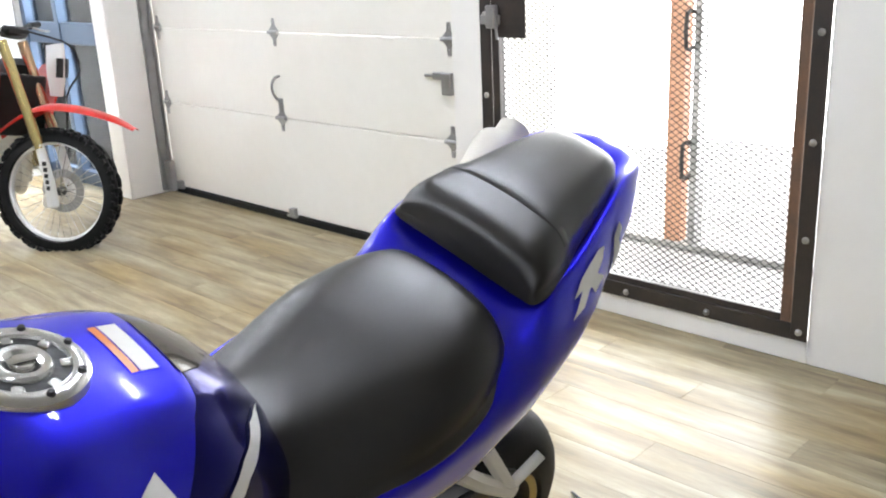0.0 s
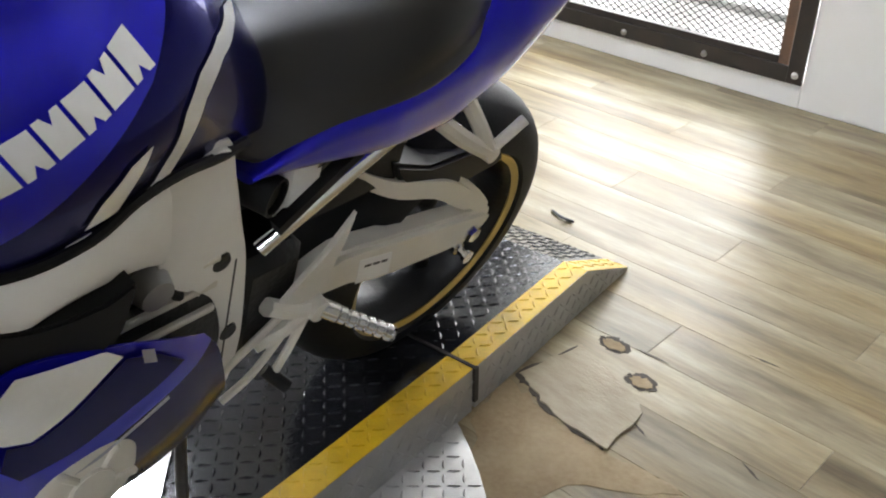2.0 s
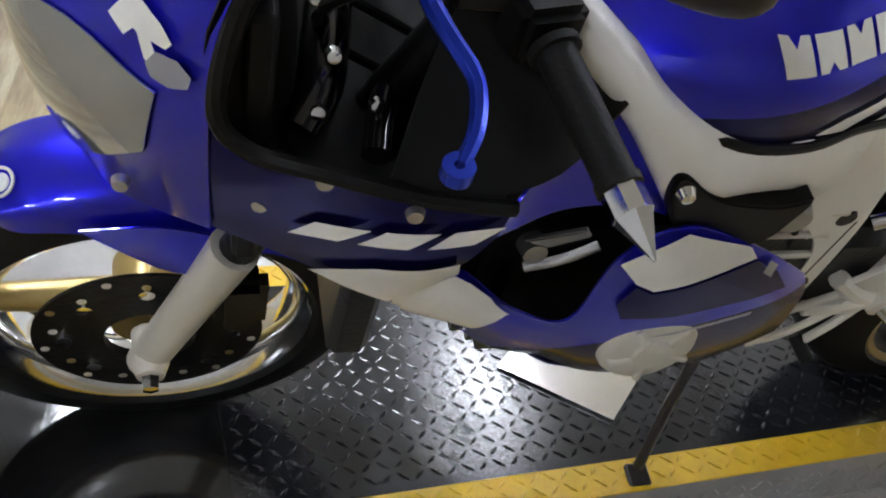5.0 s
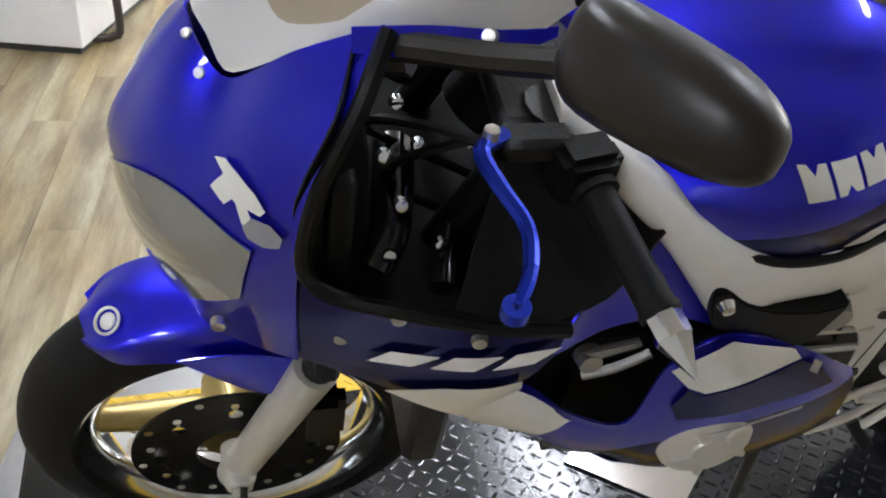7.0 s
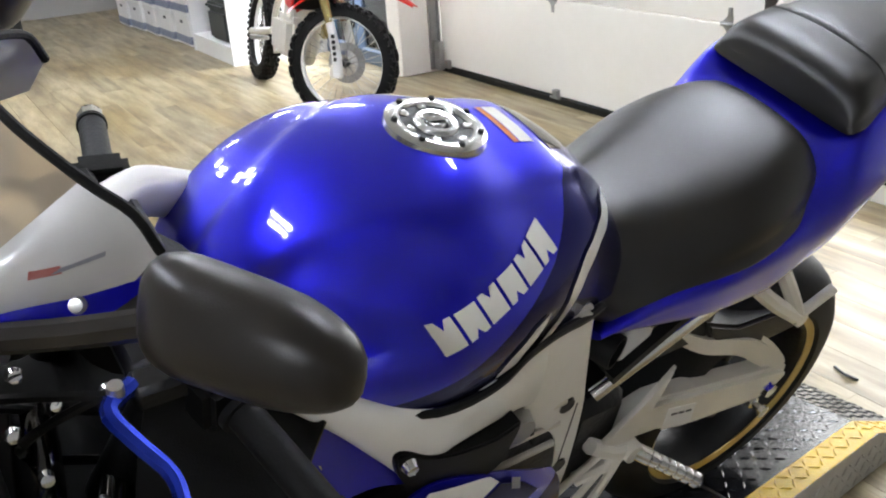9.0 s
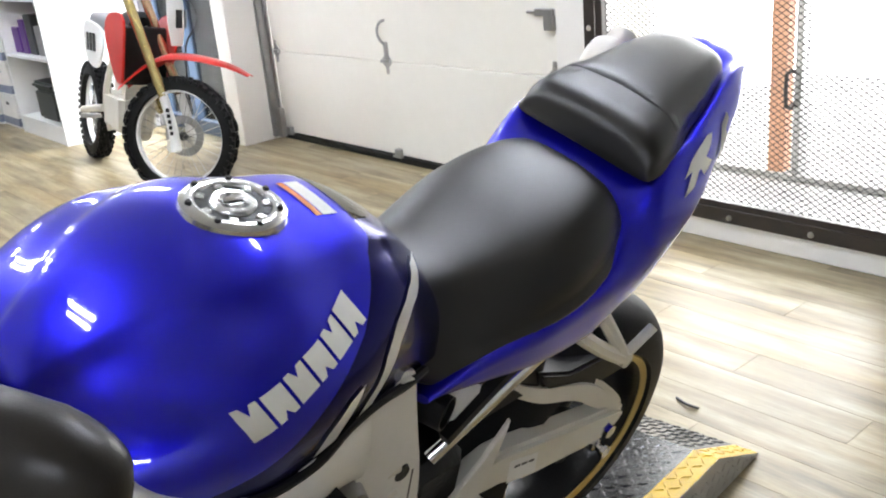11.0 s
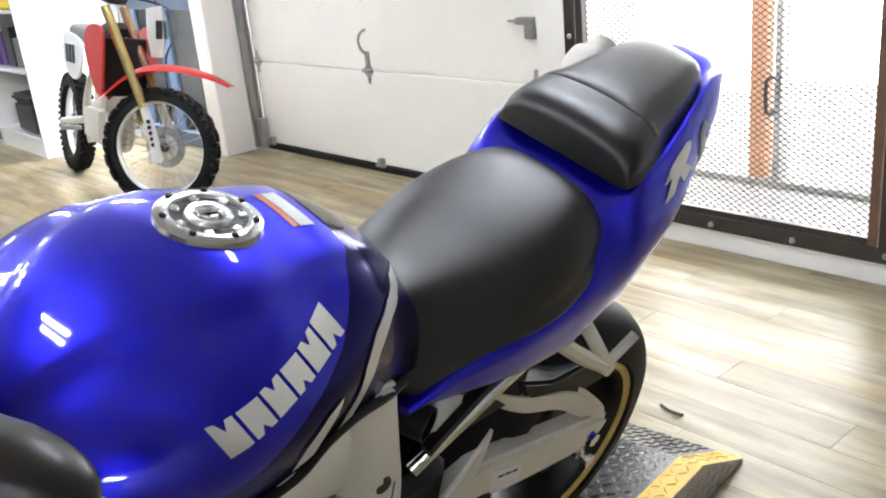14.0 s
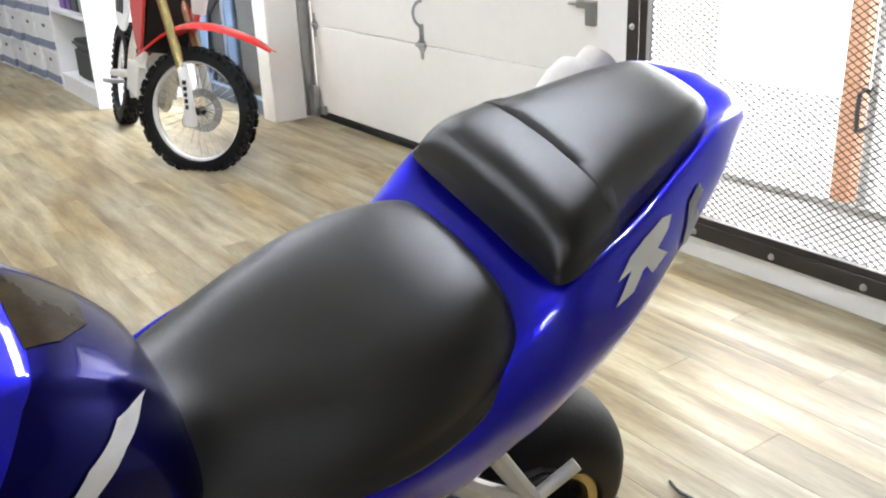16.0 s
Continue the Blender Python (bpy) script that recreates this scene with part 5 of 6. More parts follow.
for i, f in enumerate(sc.faces):
    a, r = divmod(i, 12)
    if abs(a - 17.5) < 11.5 and r > 2:
        f.material_index = 1
P("windscreen", sc, [M_SCREEN, M_TINT], "tinted windscreen with floor tan painted in and a white border")
SCREENTREE = BVHTree.FromBMesh(surface(scr, 3, 6))
edge = [tuple(r[2]) for r in scr]
P("decal_block", decal(SCREENTREE, [(0.217, 1.137), (0.219, 1.143), (0.240, 1.146), (0.240, 1.140)], 0.0015), M_REDD, "faded red graphic")
P("decal_stripe", decal(SCREENTREE, [(0.232, 1.1395), (0.240, 1.1445), (0.272, 1.153), (0.271, 1.149)], 0.0016), M_GREYD, "grey graphic")
P("screen_edging", tube(edge, 0.0045, 8, 3), M_RUBBER, "black rubber screen edging")
for v, u, w, k in ((0.152, 0.245, 1.112, 0.8), (0.118, 0.066, 1.000, 0.8), (0.062, 0.024, 1.004, 0.7), (0.030, 0.014, 1.022, 0.6)):
    P("screen_bolt", lathe([(0, 0.006 * k), (0.007 * k, 0.005 * k), (0.009 * k, -0.002)], look((v, u, w), (v - 0.5, u + 0.35, w - 0.5)), 12), M_BOLT)
P("cockpit_gasket", tube([(0.140, 0.168, 1.108), (0.186, 0.143, 1.070), (0.206, 0.110, 0.988), (0.213, 0.102, 0.915), (0.222, 0.128, 0.884), (0.239, 0.180, 0.880), (0.252, 0.270, 0.861), (0.251, 0.350, 0.845)], 0.008, 8, 5), M_PLASTIC, "black edging of the cockpit opening")
P("upper_rail", solid(surface([[(0.137, 0.14, 1.11), (0.15, 0.14, 1.095)], [(0.142, 0.20, 1.115), (0.158, 0.20, 1.095)], [(0.148, 0.26, 1.115), (0.160, 0.26, 1.10)], [(0.150, 0.30, 1.12), (0.153, 0.30, 1.112)]], 4, 3), 0.004), M_BLUE, "blue rail beside the screen")

# mirrors
def mirror(s):
    ms = Matrix.Diagonal((s, 1, 1, 1))
    bm = bmesh.new()
    o = Vector((0.296, 0.320, 1.178))
    ex = Vector((0.120, 0.072, 0.028)).normalized()
    ey = Vector((-0.35, 0.28, 0.88))
    ey = (ey - ex * ey.dot(ex)).normalized()
    ez = ex.cross(ey)
    rows = []
    for i in range(13):
        ph = -math.pi / 2 + math.pi * i / 12
        row = []
        for k in range(28):
            th = 2 * math.pi * k / 28
            c, sn = math.cos(th), math.sin(th)
            x = 0.086 * math.copysign(abs(c) ** 0.62, c)
            y = 0.040 * math.copysign(abs(sn) ** 0.62, sn) * (1.0 - 0.24 * c) - 0.006 * c
            r = max(0.0, math.cos(ph)) ** 0.62
            z = 0.030 * math.sin(ph)
            if z > 0:
                z *= 1.25
            row.append(tuple(o + ex * (x * r) + ey * (y * r) + ez * z))
        rows.append(row)
    grid(bm, rows, True)
    bmesh.ops.remove_doubles(bm, verts=bm.verts, dist=1e-5)
    bmesh.ops.transform(bm, matrix=ms, verts=bm.verts)
    mo = P("mirror", bm, M_HOUSING, "satin black mirror housing", angle=70)
    st = tube([(0.115, 0.150, 1.075), (0.15, 0.185, 1.10), (0.19, 0.235, 1.122), (0.225, 0.275, 1.145)], 0.012, 8, 4)
    join(st, tube([(0.10, 0.13, 1.055), (0.115, 0.155, 1.07), (0.13, 0.19, 1.082)], 0.022, 8, 3))
    bmesh.ops.transform(st, matrix=ms, verts=st.verts)
    P("stem", st, M_HOUSING, "black mirror stem", mo)


mirror(1), mirror(-1)

# handlebars
for s in (1, -1):
    A, Bq = Vector((s * 0.125, 0.342, 0.985)), Vector((s * 0.318, 0.383, 0.958))
    d = Bq - A
    P("clip_on", join(rod(tuple(A - d * 0.1), tuple(A + d * 0.45), 0.012), rod((s * 0.108, 0.328, 0.955), (s * 0.108, 0.336, 1.0), 0.030)), M_DARK)
    P("grip", join(rod(tuple(A + d * 0.36), tuple(Bq), 0.0165, 16), rod(tuple(A + d * 0.34), tuple(A + d * 0.38), 0.022, 16), rod(tuple(A + d * 0.96), tuple(Bq), 0.0185, 16)), M_RUBBER, "black rubber grip")
    P("switch_box", B(-0.022, 0.022, -0.03, 0.03, -0.028, 0.028, 0.008, Matrix.Translation(A + d * 0.22) @ pose(0, 0, 0, 0, 0, 12 * s), 2), M_PLASTIC, "black switch housing")
    be = rod(tuple(Bq), tuple(Bq + d * 0.11), 0.0165, 8)
    join(be, rod(tuple(Bq + d * 0.11), tuple(Bq + d * 0.30), 0.0165, 6, 0.0008))
    P("bar_end", be, M_CHROME, "pointed polished bar end", angle=20)
    lv_pts = [(s * 0.150, 0.278, 1.005), (s * 0.172, 0.252, 1.008), (s * 0.205, 0.262, 1.0), (s * 0.245, 0.278, 0.992), (s * 0.285, 0.272, 0.986), (s * 0.315, 0.256, 0.982)]
    lv = tube(lv_pts, 0.0085, 8, 4, taper=0.75)
    join(lv, lathe([(0.004, 0.006), (0.012, 0.006), (0.012, -0.006), (0.004, -0.006)], pose(s * 0.318, 0.253, 0.981), 14, True))
    P("brake_lever" if s < 0 else "clutch_lever", lv, M_ANODBLUE if s > 0 else M_DARK, "blue anodised lever" if s > 0 else "black lever")
    P("lever_perch", B(-0.016, 0.016, -0.035, 0.03, -0.014, 0.014, 0.006, Matrix.Translation((s * 0.150, 0.31, 0.995))), M_DARK)
    P("perch_screw", lathe([(0, 0.018), (0.007, 0.017), (0.008, 0)], pose(s * 0.160, 0.262, 1.005), 10), M_BOLT)
P("cable", tube([(0.15, 0.27, 0.995), (0.10, 0.19, 0.98), (0.05, 0.18, 0.92), (0.04, 0.30, 0.84)], 0.005, 6), M_RUBBER)
P("cable", tube([(0.14, 0.29, 1.0), (0.12, 0.20, 0.95), (0.09, 0.20, 0.88), (0.08, 0.32, 0.80)], 0.005, 6), M_RUBBER)
sm = pose(0.232, 0.622, 0.528, 0, 84, 0)
st = P("stator_cover", lathe([(0, 0.014), (0.026, 0.014), (0.028, 0.010), (0.046, 0.009), (0.058, 0.004), (0.064, -0.004), (0.066, -0.03)], sm, 36), M_BEIGE, "beige round engine cover")
for i in range(5):
    a = 2 * math.pi * i / 5
    P("cover_rib", B(0.025, 0.058, -0.005, 0.005, 0.004, 0.0135, 0.003, sm @ pose(0, 0, 0, 0, 0, i * 72)), M_BEIGE, "", st)

# ---------------------------------------------------------------- the off-road bike by the shopfront (local x right, y back, z up)
def knobby(u, w, R, rw, width, par, nm):
    m = pose(0, u, w, 0, 90, 0)
    prof = [(rw + (R - rw) * math.sin(math.pi * i / 10) ** 0.7, width / 2 * math.cos(math.pi * i / 10)) for i in range(11)]
    wh = part(nm, lathe(prof + [(rw - 0.006, 0)], m, 48, True), M_RUBBER, par, "black knobbly tyre")
    kn = bmesh.new()
    nn = 44
    for i in range(nn):
        for x, tilt in ((-0.028 if i % 2 else -0.012, 0), (0.028 if i % 2 else 0.012, 0), (-0.042, 28), (0.042, -28)):
            a = 360 * i / nn + (4 if tilt else 0)
            rr = R - (0.010 if tilt else 0.001)
            box(kn, -0.010, 0.010, -0.012, 0.012, rr - 0.008, rr + 0.012, 0, pose(0, u, w, a, 0, 0) @ Matrix.Translation((x, 0, 0)))
    part("tread_relief", kn, M_RUBBER, wh, "", smooth=False)
    part("rim", lathe([(rw + 0.004, 0.02), (rw + 0.004, -0.02), (rw - 0.014, -0.016), (rw - 0.018, 0), (rw - 0.014, 0.016)], m, 48, True), M_WHITEP, wh, "pale alloy rim")
    sp = bmesh.new()
    for i in range(36):
        a, b = 2 * math.pi * i / 36, 2 * math.pi * (i + (4 if i % 2 else -4)) / 36
        s = 1 if i % 4 < 2 else -1
        q = rod((0.022 * math.cos(b), 0.022 * math.sin(b), s * 0.03), ((rw - 0.012) * math.cos(a), (rw - 0.012) * math.sin(a), 0), 0.0016, 5)
        bmesh.ops.transform(q, matrix=m, verts=q.verts)
        join(sp, q)
    part("spokes", sp, M_CHROME, wh, "thin steel spokes")
    part("hub", lathe([(0, 0.06), (0.02, 0.06), (0.028, 0.035), (0.02, 0.0), (0.028, -0.035), (0.02, -0.06), (0, -0.06)], m, 20), M_DARK, wh)
    part("brake_disc", lathe([(0.12, 0.050), (0.12, 0.053), (0.075, 0.053), (0.075, 0.050)], m, 40, True), M_ZINC, wh, "steel brake disc")
    return wh


def dirt_bike(m):
    TURN = Matrix.Translation((0, 0.2, 0)) @ pose(0, 0, 0, 0, 0, 46) @ Matrix.Translation((0, -0.2, 0))
    b = thing("dirt_bike", "red and white off-road motorcycle with knobbly tyres", "motorcycle", m=m)
    pp = lambda n, bm, mt, lb="", sm=True: part(n, bm, mt, b, lb, sm)
    fw = knobby(0, 0.345, 0.337, 0.274, 0.085, b, "front_wheel")
    rw = knobby(1.46, 0.335, 0.325, 0.245, 0.105, b, "rear_wheel")
    for s in (1, -1):
        pp("fork_guard", tube([(s * 0.105, -0.03, 0.28), (s * 0.105, 0.0, 0.42), (s * 0.10, 0.06, 0.60)], 0.030, 10, 4, taper=0.85), M_WHITEP, "white fork guard")
        pp("fork_tube", rod((s * 0.10, 0.055, 0.58), (s * 0.10, 0.28, 1.12), 0.027, 14), M_GOLDFORK if s < 0 else M_COPPER, "gold upper fork tube")
        pp("fork_foot", B(s * 0.09 - 0.028, s * 0.09 + 0.028, -0.045, 0.03, 0.27, 0.345, 0.012), M_ALLOY)
    for i in range(5):
        pp("script_bar", B(-0.1365, -0.133, -0.022 + i * 0.006, -0.004 + i * 0.007, 0.37 + i * 0.032, 0.392 + i * 0.032, 0.0), M_DARK, "", False)
    net = []
    for t, w, hw, dr in ((-0.42, 0.735, 0.035, 0.01), (-0.30, 0.785, 0.062, 0.02), (-0.12, 0.82, 0.078, 0.03), (0.06, 0.815, 0.085, 0.035), (0.20, 0.75, 0.075, 0.035), (0.36, 0.62, 0.06, 0.03)):
        net.append([(-hw, t, w - dr), (-hw * 0.7, t, w - dr * 0.3), (0, t, w), (hw * 0.7, t, w - dr * 0.3), (hw, t, w - dr)])
    pp("front_fender", solid(surface(net, 5, 4), 0.004), M_RED, "red front mudguard")
    pl = pp("number_plate", solid(surface([[(-0.085, 0.045, 1.12), (0, 0.0, 1.14), (0.085, 0.045, 1.12)], [(-0.10, 0.03, 1.0), (0, -0.015, 1.0), (0.10, 0.03, 1.0)], [(-0.055, 0.03, 0.86), (0, -0.01, 0.86), (0.055, 0.03, 0.86)]], 4, 4), 0.004), M_WHITEP, "white front plate with dark bars")
    for x in (-0.035, 0.03):
        part("plate_bar", B(x - 0.022, x + 0.022, -0.022, -0.012, 0.96, 1.06, 0.001, pose(0, 0, 0, 0, 0, 14 if x > 0 else -14)), M_DARK, pl, "dark bar")
    pp("handlebar", tube([(-0.40, 0.36, 1.22), (-0.22, 0.33, 1.20), (-0.10, 0.27, 1.15), (0.10, 0.27, 1.15), (0.22, 0.33, 1.20), (0.40, 0.36, 1.22)], 0.013, 8), M_DARK)
    for s in (1, -1):
        pp("grip", rod((s * 0.29, 0.345, 1.208), (s * 0.41, 0.362, 1.222), 0.018), M_RUBBER)
        pp("lever", tube([(s * 0.24, 0.30, 1.20), (s * 0.30, 0.27, 1.19), (s * 0.38, 0.28, 1.19)], 0.006, 6), M_ZINC)
    pp("cable", tube([(0.15, 0.28, 1.18), (0.17, 0.05, 1.13), (0.14, -0.03, 1.0), (0.12, 0.03, 0.85), (0.11, 0.0, 0.55)], 0.006, 6), M_RUBBER)
    pp("bar_pad", B(-0.11, 0.11, 0.24, 0.29, 1.15, 1.20, 0.015), M_PLASTIC)
    for o in b.children:      # the front end is steered to its left
        if o is not rw:
            o.matrix_basis = TURN
    for s in (1, -1):
        sh = prism(smooth_poly([(0.12, 0.98), (0.30, 1.02), (0.50, 0.98), (0.55, 0.86), (0.42, 0.66), (0.28, 0.62), (0.20, 0.74)], 3), -0.006, 0.006, SIDE, 0.004)
        for v in sh.verts:
            v.co.x = s * (v.co.x + 0.13 + 0.07 * (v.co.z - 0.62))
        pp("radiator_shroud", sh, M_RED, "red radiator shroud")
        sd = prism(smooth_poly([(0.72, 0.88), (1.0, 0.94), (1.22, 0.92), (1.20, 0.74), (1.0, 0.66), (0.80, 0.70)], 3), -0.006, 0.006, SIDE, 0.004)
        for v in sd.verts:
            v.co.x = s * (v.co.x + 0.12)
        so = pp("side_panel", sd, M_WHITEP, "white side number panel")
        for i in range(3):
            part("panel_bar", prism([(0.90 + i * 0.085, 0.76), (0.955 + i * 0.085, 0.76), (0.965 + i * 0.085, 0.87), (0.91 + i * 0.085, 0.87)], 0, 0.003, Matrix.Translation((s * 0.128 - (0 if s > 0 else 0.004), 0, 0)) @ SIDE), M_DARK, so, "dark bar", False)
    pp("radiator", B(-0.12, 0.12, 0.24, 0.30, 0.62, 0.95, 0.01), M_DARK)
    pp("tank", body([(0.28, [(0, 1.0), (0.06, 0.99), (0.09, 0.94), (0.09, 0.86)]), (0.42, [(0, 1.03), (0.07, 1.02), (0.11, 0.95), (0.10, 0.84)]), (0.58, [(0, 1.0), (0.06, 0.99), (0.09, 0.93), (0.09, 0.84)])], 4, 4, True), M_PLASTIC)
    pp("seat", body([(0.5, [(0, 1.0), (0.05, 0.99), (0.075, 0.95), (0.07, 0.90)]), (0.8, [(0, 0.985), (0.07, 0.975), (0.095, 0.94), (0.09, 0.89)]), (1.2, [(0, 1.0), (0.07, 0.99), (0.09, 0.955), (0.085, 0.92)])], 4, 4, True), M_GREYSEAT, "grey saddle")
    net = []
    for t, w, hw, dr in ((1.05, 0.95, 0.09, 0.03), (1.3, 0.96, 0.085, 0.035), (1.55, 0.97, 0.07, 0.03), (1.72, 0.985, 0.045, 0.015)):
        net.append([(-hw, t, w - dr), (-hw * 0.7, t, w - dr * 0.3), (0, t, w), (hw * 0.7, t, w - dr * 0.3), (hw, t, w - dr)])
    pp("rear_fender", solid(surface(net, 4, 4), 0.004), M_WHITEP, "white rear mudguard")
    pp("engine", join(B(-0.11, 0.11, 0.40, 0.82, 0.30, 0.55, 0.04, seg=2), B(-0.08, 0.08, 0.46, 0.66, 0.52, 0.80, 0.02), lathe([(0, 0.04), (0.06, 0.035), (0.085, 0.0)], pose(0.11, 0.62, 0.40, 0, 90, 0), 20)), M_ALLOY)
    pp("cylinder_head", B(-0.07, 0.07, 0.47, 0.64, 0.74, 0.84, 0.015), M_RED)
    pp("exhaust_header", tube([(0.03, 0.45, 0.72), (0.05, 0.32, 0.70), (0.07, 0.26, 0.60), (0.10, 0.30, 0.48), (0.13, 0.50, 0.47), (0.13, 0.80, 0.62), (0.14, 1.0, 0.72)], 0.021, 10, 5), M_GOLDFORK, "tan exhaust header")
    pp("silencer", rod((0.14, 1.0, 0.72), (0.15, 1.45, 0.85), 0.05, 18), M_ALLOY)
    pp("frame_tube", join(tube([(0, 0.28, 0.95), (0.04, 0.34, 0.60), (0.06, 0.42, 0.30), (0.06, 0.80, 0.28)], 0.02, 8), tube([(0.06, 0.30, 0.92), (0.08, 0.6, 0.78), (0.08, 0.85, 0.5), (0.06, 0.82, 0.28)], 0.022, 8), tube([(-0.06, 0.30, 0.92), (-0.08, 0.6, 0.78), (-0.08, 0.85, 0.5), (-0.06, 0.82, 0.28)], 0.022, 8)), M_ALLOY)
    pp("swing_arm", join(tube([(0.09, 0.84, 0.42), (0.085, 1.46, 0.335)], 0.026, 8, 1), tube([(-0.09, 0.84, 0.42), (-0.085, 1.46, 0.335)], 0.026, 8, 1)), M_ALLOY)
    pp("foot_peg", B(0.12, 0.24, 0.80, 0.85, 0.36, 0.385, 0.004), M_ZINC)
    pp("foot_peg", B(-0.24, -0.12, 0.80, 0.85, 0.36, 0.385, 0.004), M_ZINC)
    pp("chain_guide", B(0.06, 0.12, 1.30, 1.50, 0.24, 0.32, 0.02), M_WHITEP)
    return b


M_GREYSEAT = mat("grey_vinyl", (0.16, 0.16, 0.17), 0.55, scale=8, bump=0.1, bscale=300)
dirt_bike(pose(-4.53, 2.25, 0, 0, 11, 82))

# ---------------------------------------------------------------- shelves, cartons, cabinet at the far end
shelf = thing("shelf_unit", "white open shelf unit with stored goods", "shelf unit", m=pose(-7.55, 2.45, 0))
SW, SD, SH = 1.0, 0.75, 2.2
for x in (0, SW - 0.022):
    part("side_panel", B(x, x + 0.022, 0, SD, 0, SH, 0.002), M_SHELF, shelf, smooth=False)
part("back_panel", B(0.022, SW - 0.022, SD - 0.02, SD, 0.0, SH), M_SHELF, shelf, smooth=False)
part("plinth", B(0.022, SW - 0.022, 0.012, 0.03, 0.0, 0.12), M_SHELF, shelf, smooth=False)
for z in (0.12, 0.62, 1.05, 1.5, 2.15):
    part("shelf_board", B(0.022, SW - 0.022, 0.006, SD - 0.02, z, z + 0.022, 0.002), M_SHELF, shelf, smooth=False)
M_TOOLBOX = mat("dark_grey_plastic", (0.045, 0.05, 0.05), 0.5, scale=10)
M_PURPLE = mat("purple_print", (0.10, 0.03, 0.20), 0.4, scale=20)
M_CARTON = mat("white_carton", (0.74, 0.73, 0.71), 0.6, scale=10)
M_CBLUE = mat("blue_grey_print", (0.14, 0.17, 0.26), 0.55, scale=30, color2=(0.3, 0.32, 0.38), amount=0.8)
M_YELP = mat("yellow_packaging", (0.70, 0.50, 0.04), 0.4, scale=12)
tb_ = thing("toolbox", "dark grey plastic tool case with a lid on a shelf", "toolbox", m=pose(-6.98, 2.50, 0.142))
part("case", B(-0.21, 0.21, 0, 0.3, 0, 0.24, 0.02, seg=2), M_TOOLBOX, tb_)
part("lid", B(-0.22, 0.22, -0.01, 0.31, 0.242, 0.30, 0.02, seg=2), M_TOOLBOX, tb_)
part("handle", tube([(-0.07, 0.14, 0.30), (-0.06, 0.14, 0.335), (0.06, 0.14, 0.335), (0.07, 0.14, 0.30)], 0.012, 8, 3), M_DARK, tb_)
for i, (x, w_, h, mm) in enumerate(((-7.40, 0.16, 0.20, M_PURPLE), (-7.22, 0.12, 0.26, M_PURPLE), (-7.05, 0.15, 0.30, M_TOOLBOX), (-6.86, 0.14, 0.22, M_ZINC))):
    o = part("carton", B(-w_ / 2, w_ / 2, 0, 0.2, 0, h, 0.006), mm, None, smooth=False)
    o.matrix_basis = pose(x, 2.52, 0.644)
    tagged(o, ("purple printed carton on a shelf" if mm is M_PURPLE else "dark grey boxed goods on a shelf"), "carton", "goods on the shelf")
for i, x in enumerate((-7.35, -7.1, -6.85)):
    o = part("package", B(-0.11, 0.11, 0, 0.25, 0, 0.28 - i * 0.02, 0.01), M_YELP, None, smooth=False)
    o.matrix_basis = pose(x, 2.50, 1.074)
    tagged(o, "yellow packaged goods on a white shelf", "package", "yellow goods on the shelf")


def carton(name="carton"):
    t = thing(name, "white cardboard carton with a blue grey printed band, stacked", "carton", "stacked white cartons")
    part("box", B(-0.20, 0.20, 0, 0.38, 0, 0.27, 0.008), M_CARTON, t, smooth=False)
    part("printed_band", B(-0.201, 0.201, -0.002, 0.10, 0.02, 0.085, 0.001), M_CBLUE, t, "blue grey printed band", False)
    part("hand_hole", B(-0.035, 0.035, -0.003, 0.004, 0.19, 0.215, 0.001), M_DARK, t, "", False)
    part("lid", B(-0.206, 0.206, -0.006, 0.386, 0.225, 0.275, 0.004), M_CARTON, t, "", False)
    return t


c0 = carton()
c0.matrix_basis = pose(-7.90, 2.47, 0)
for i in range(5):
    for k in range(4):
        if i or k:
            copy_thing(c0, pose(-7.90 - 0.425 * i, 2.47 - 0.03 * i - 0.008 * k, 0.276 * k, 0, 0, 3 - (i * 7 + k * 5) % 5))

cab = thing("parts_cabinet", "white low cabinet beside a black wheel stand", "cabinet", m=pose(-3.43, -0.62, 0, 0, 0, -12))
part("body", B(-1.0, 0, -0.8, 0, 0.03, 0.75, 0.006), M_SHELF, cab, smooth=False)
part("plinth", B(-0.98, -0.02, -0.78, -0.02, 0, 0.03), M_TOOLBOX, cab, smooth=False)
part("top", B(-1.02, 0.015, -0.82, 0.015, 0.751, 0.78, 0.004), M_SHELF, cab, smooth=False)
stand = thing("wheel_stand", "black tubular steel stand holding a wheel", "wheel stand", m=pose(-3.66, -0.715, 0, 0, 0, 2))
for x in (-0.38, 0.06):
    part("foot", tube([(x, -0.45, 0.02), (x, 0.10, 0.02), (x, 0.19, 0.03), (x, 0.22, 0.08), (x, 0.20, 0.45), (x, 0.17, 0.95)], 0.018, 10, 4), M_BLACKSTEEL, stand)
part("cross_bar", join(rod((-0.38, 0.17, 0.92), (0.06, 0.17, 0.92), 0.016), tube([(0.06, -0.45, 0.22), (0.06, 0.215, 0.22)], 0.016, 8, 1)), M_BLACKSTEEL, stand)
tyre = part("spare_wheel", lathe([(0.24 + 0.065 * math.sin(math.pi * i / 10) ** 0.7, 0.07 * math.cos(math.pi * i / 10)) for i in range(11)] + [(0.235, 0)], None, 40, True), M_RUBBER)
tyre.matrix_basis = pose(-4.52, -0.66, 0.312, 0, 86, 4)
tagged(tyre, "black motorcycle wheel on a steel stand", "wheel")
part("rim", lathe([(0.238, 0.06), (0.22, 0.05), (0.215, 0), (0.22, -0.05), (0.238, -0.06)], None, 40), M_ZINC, tyre)


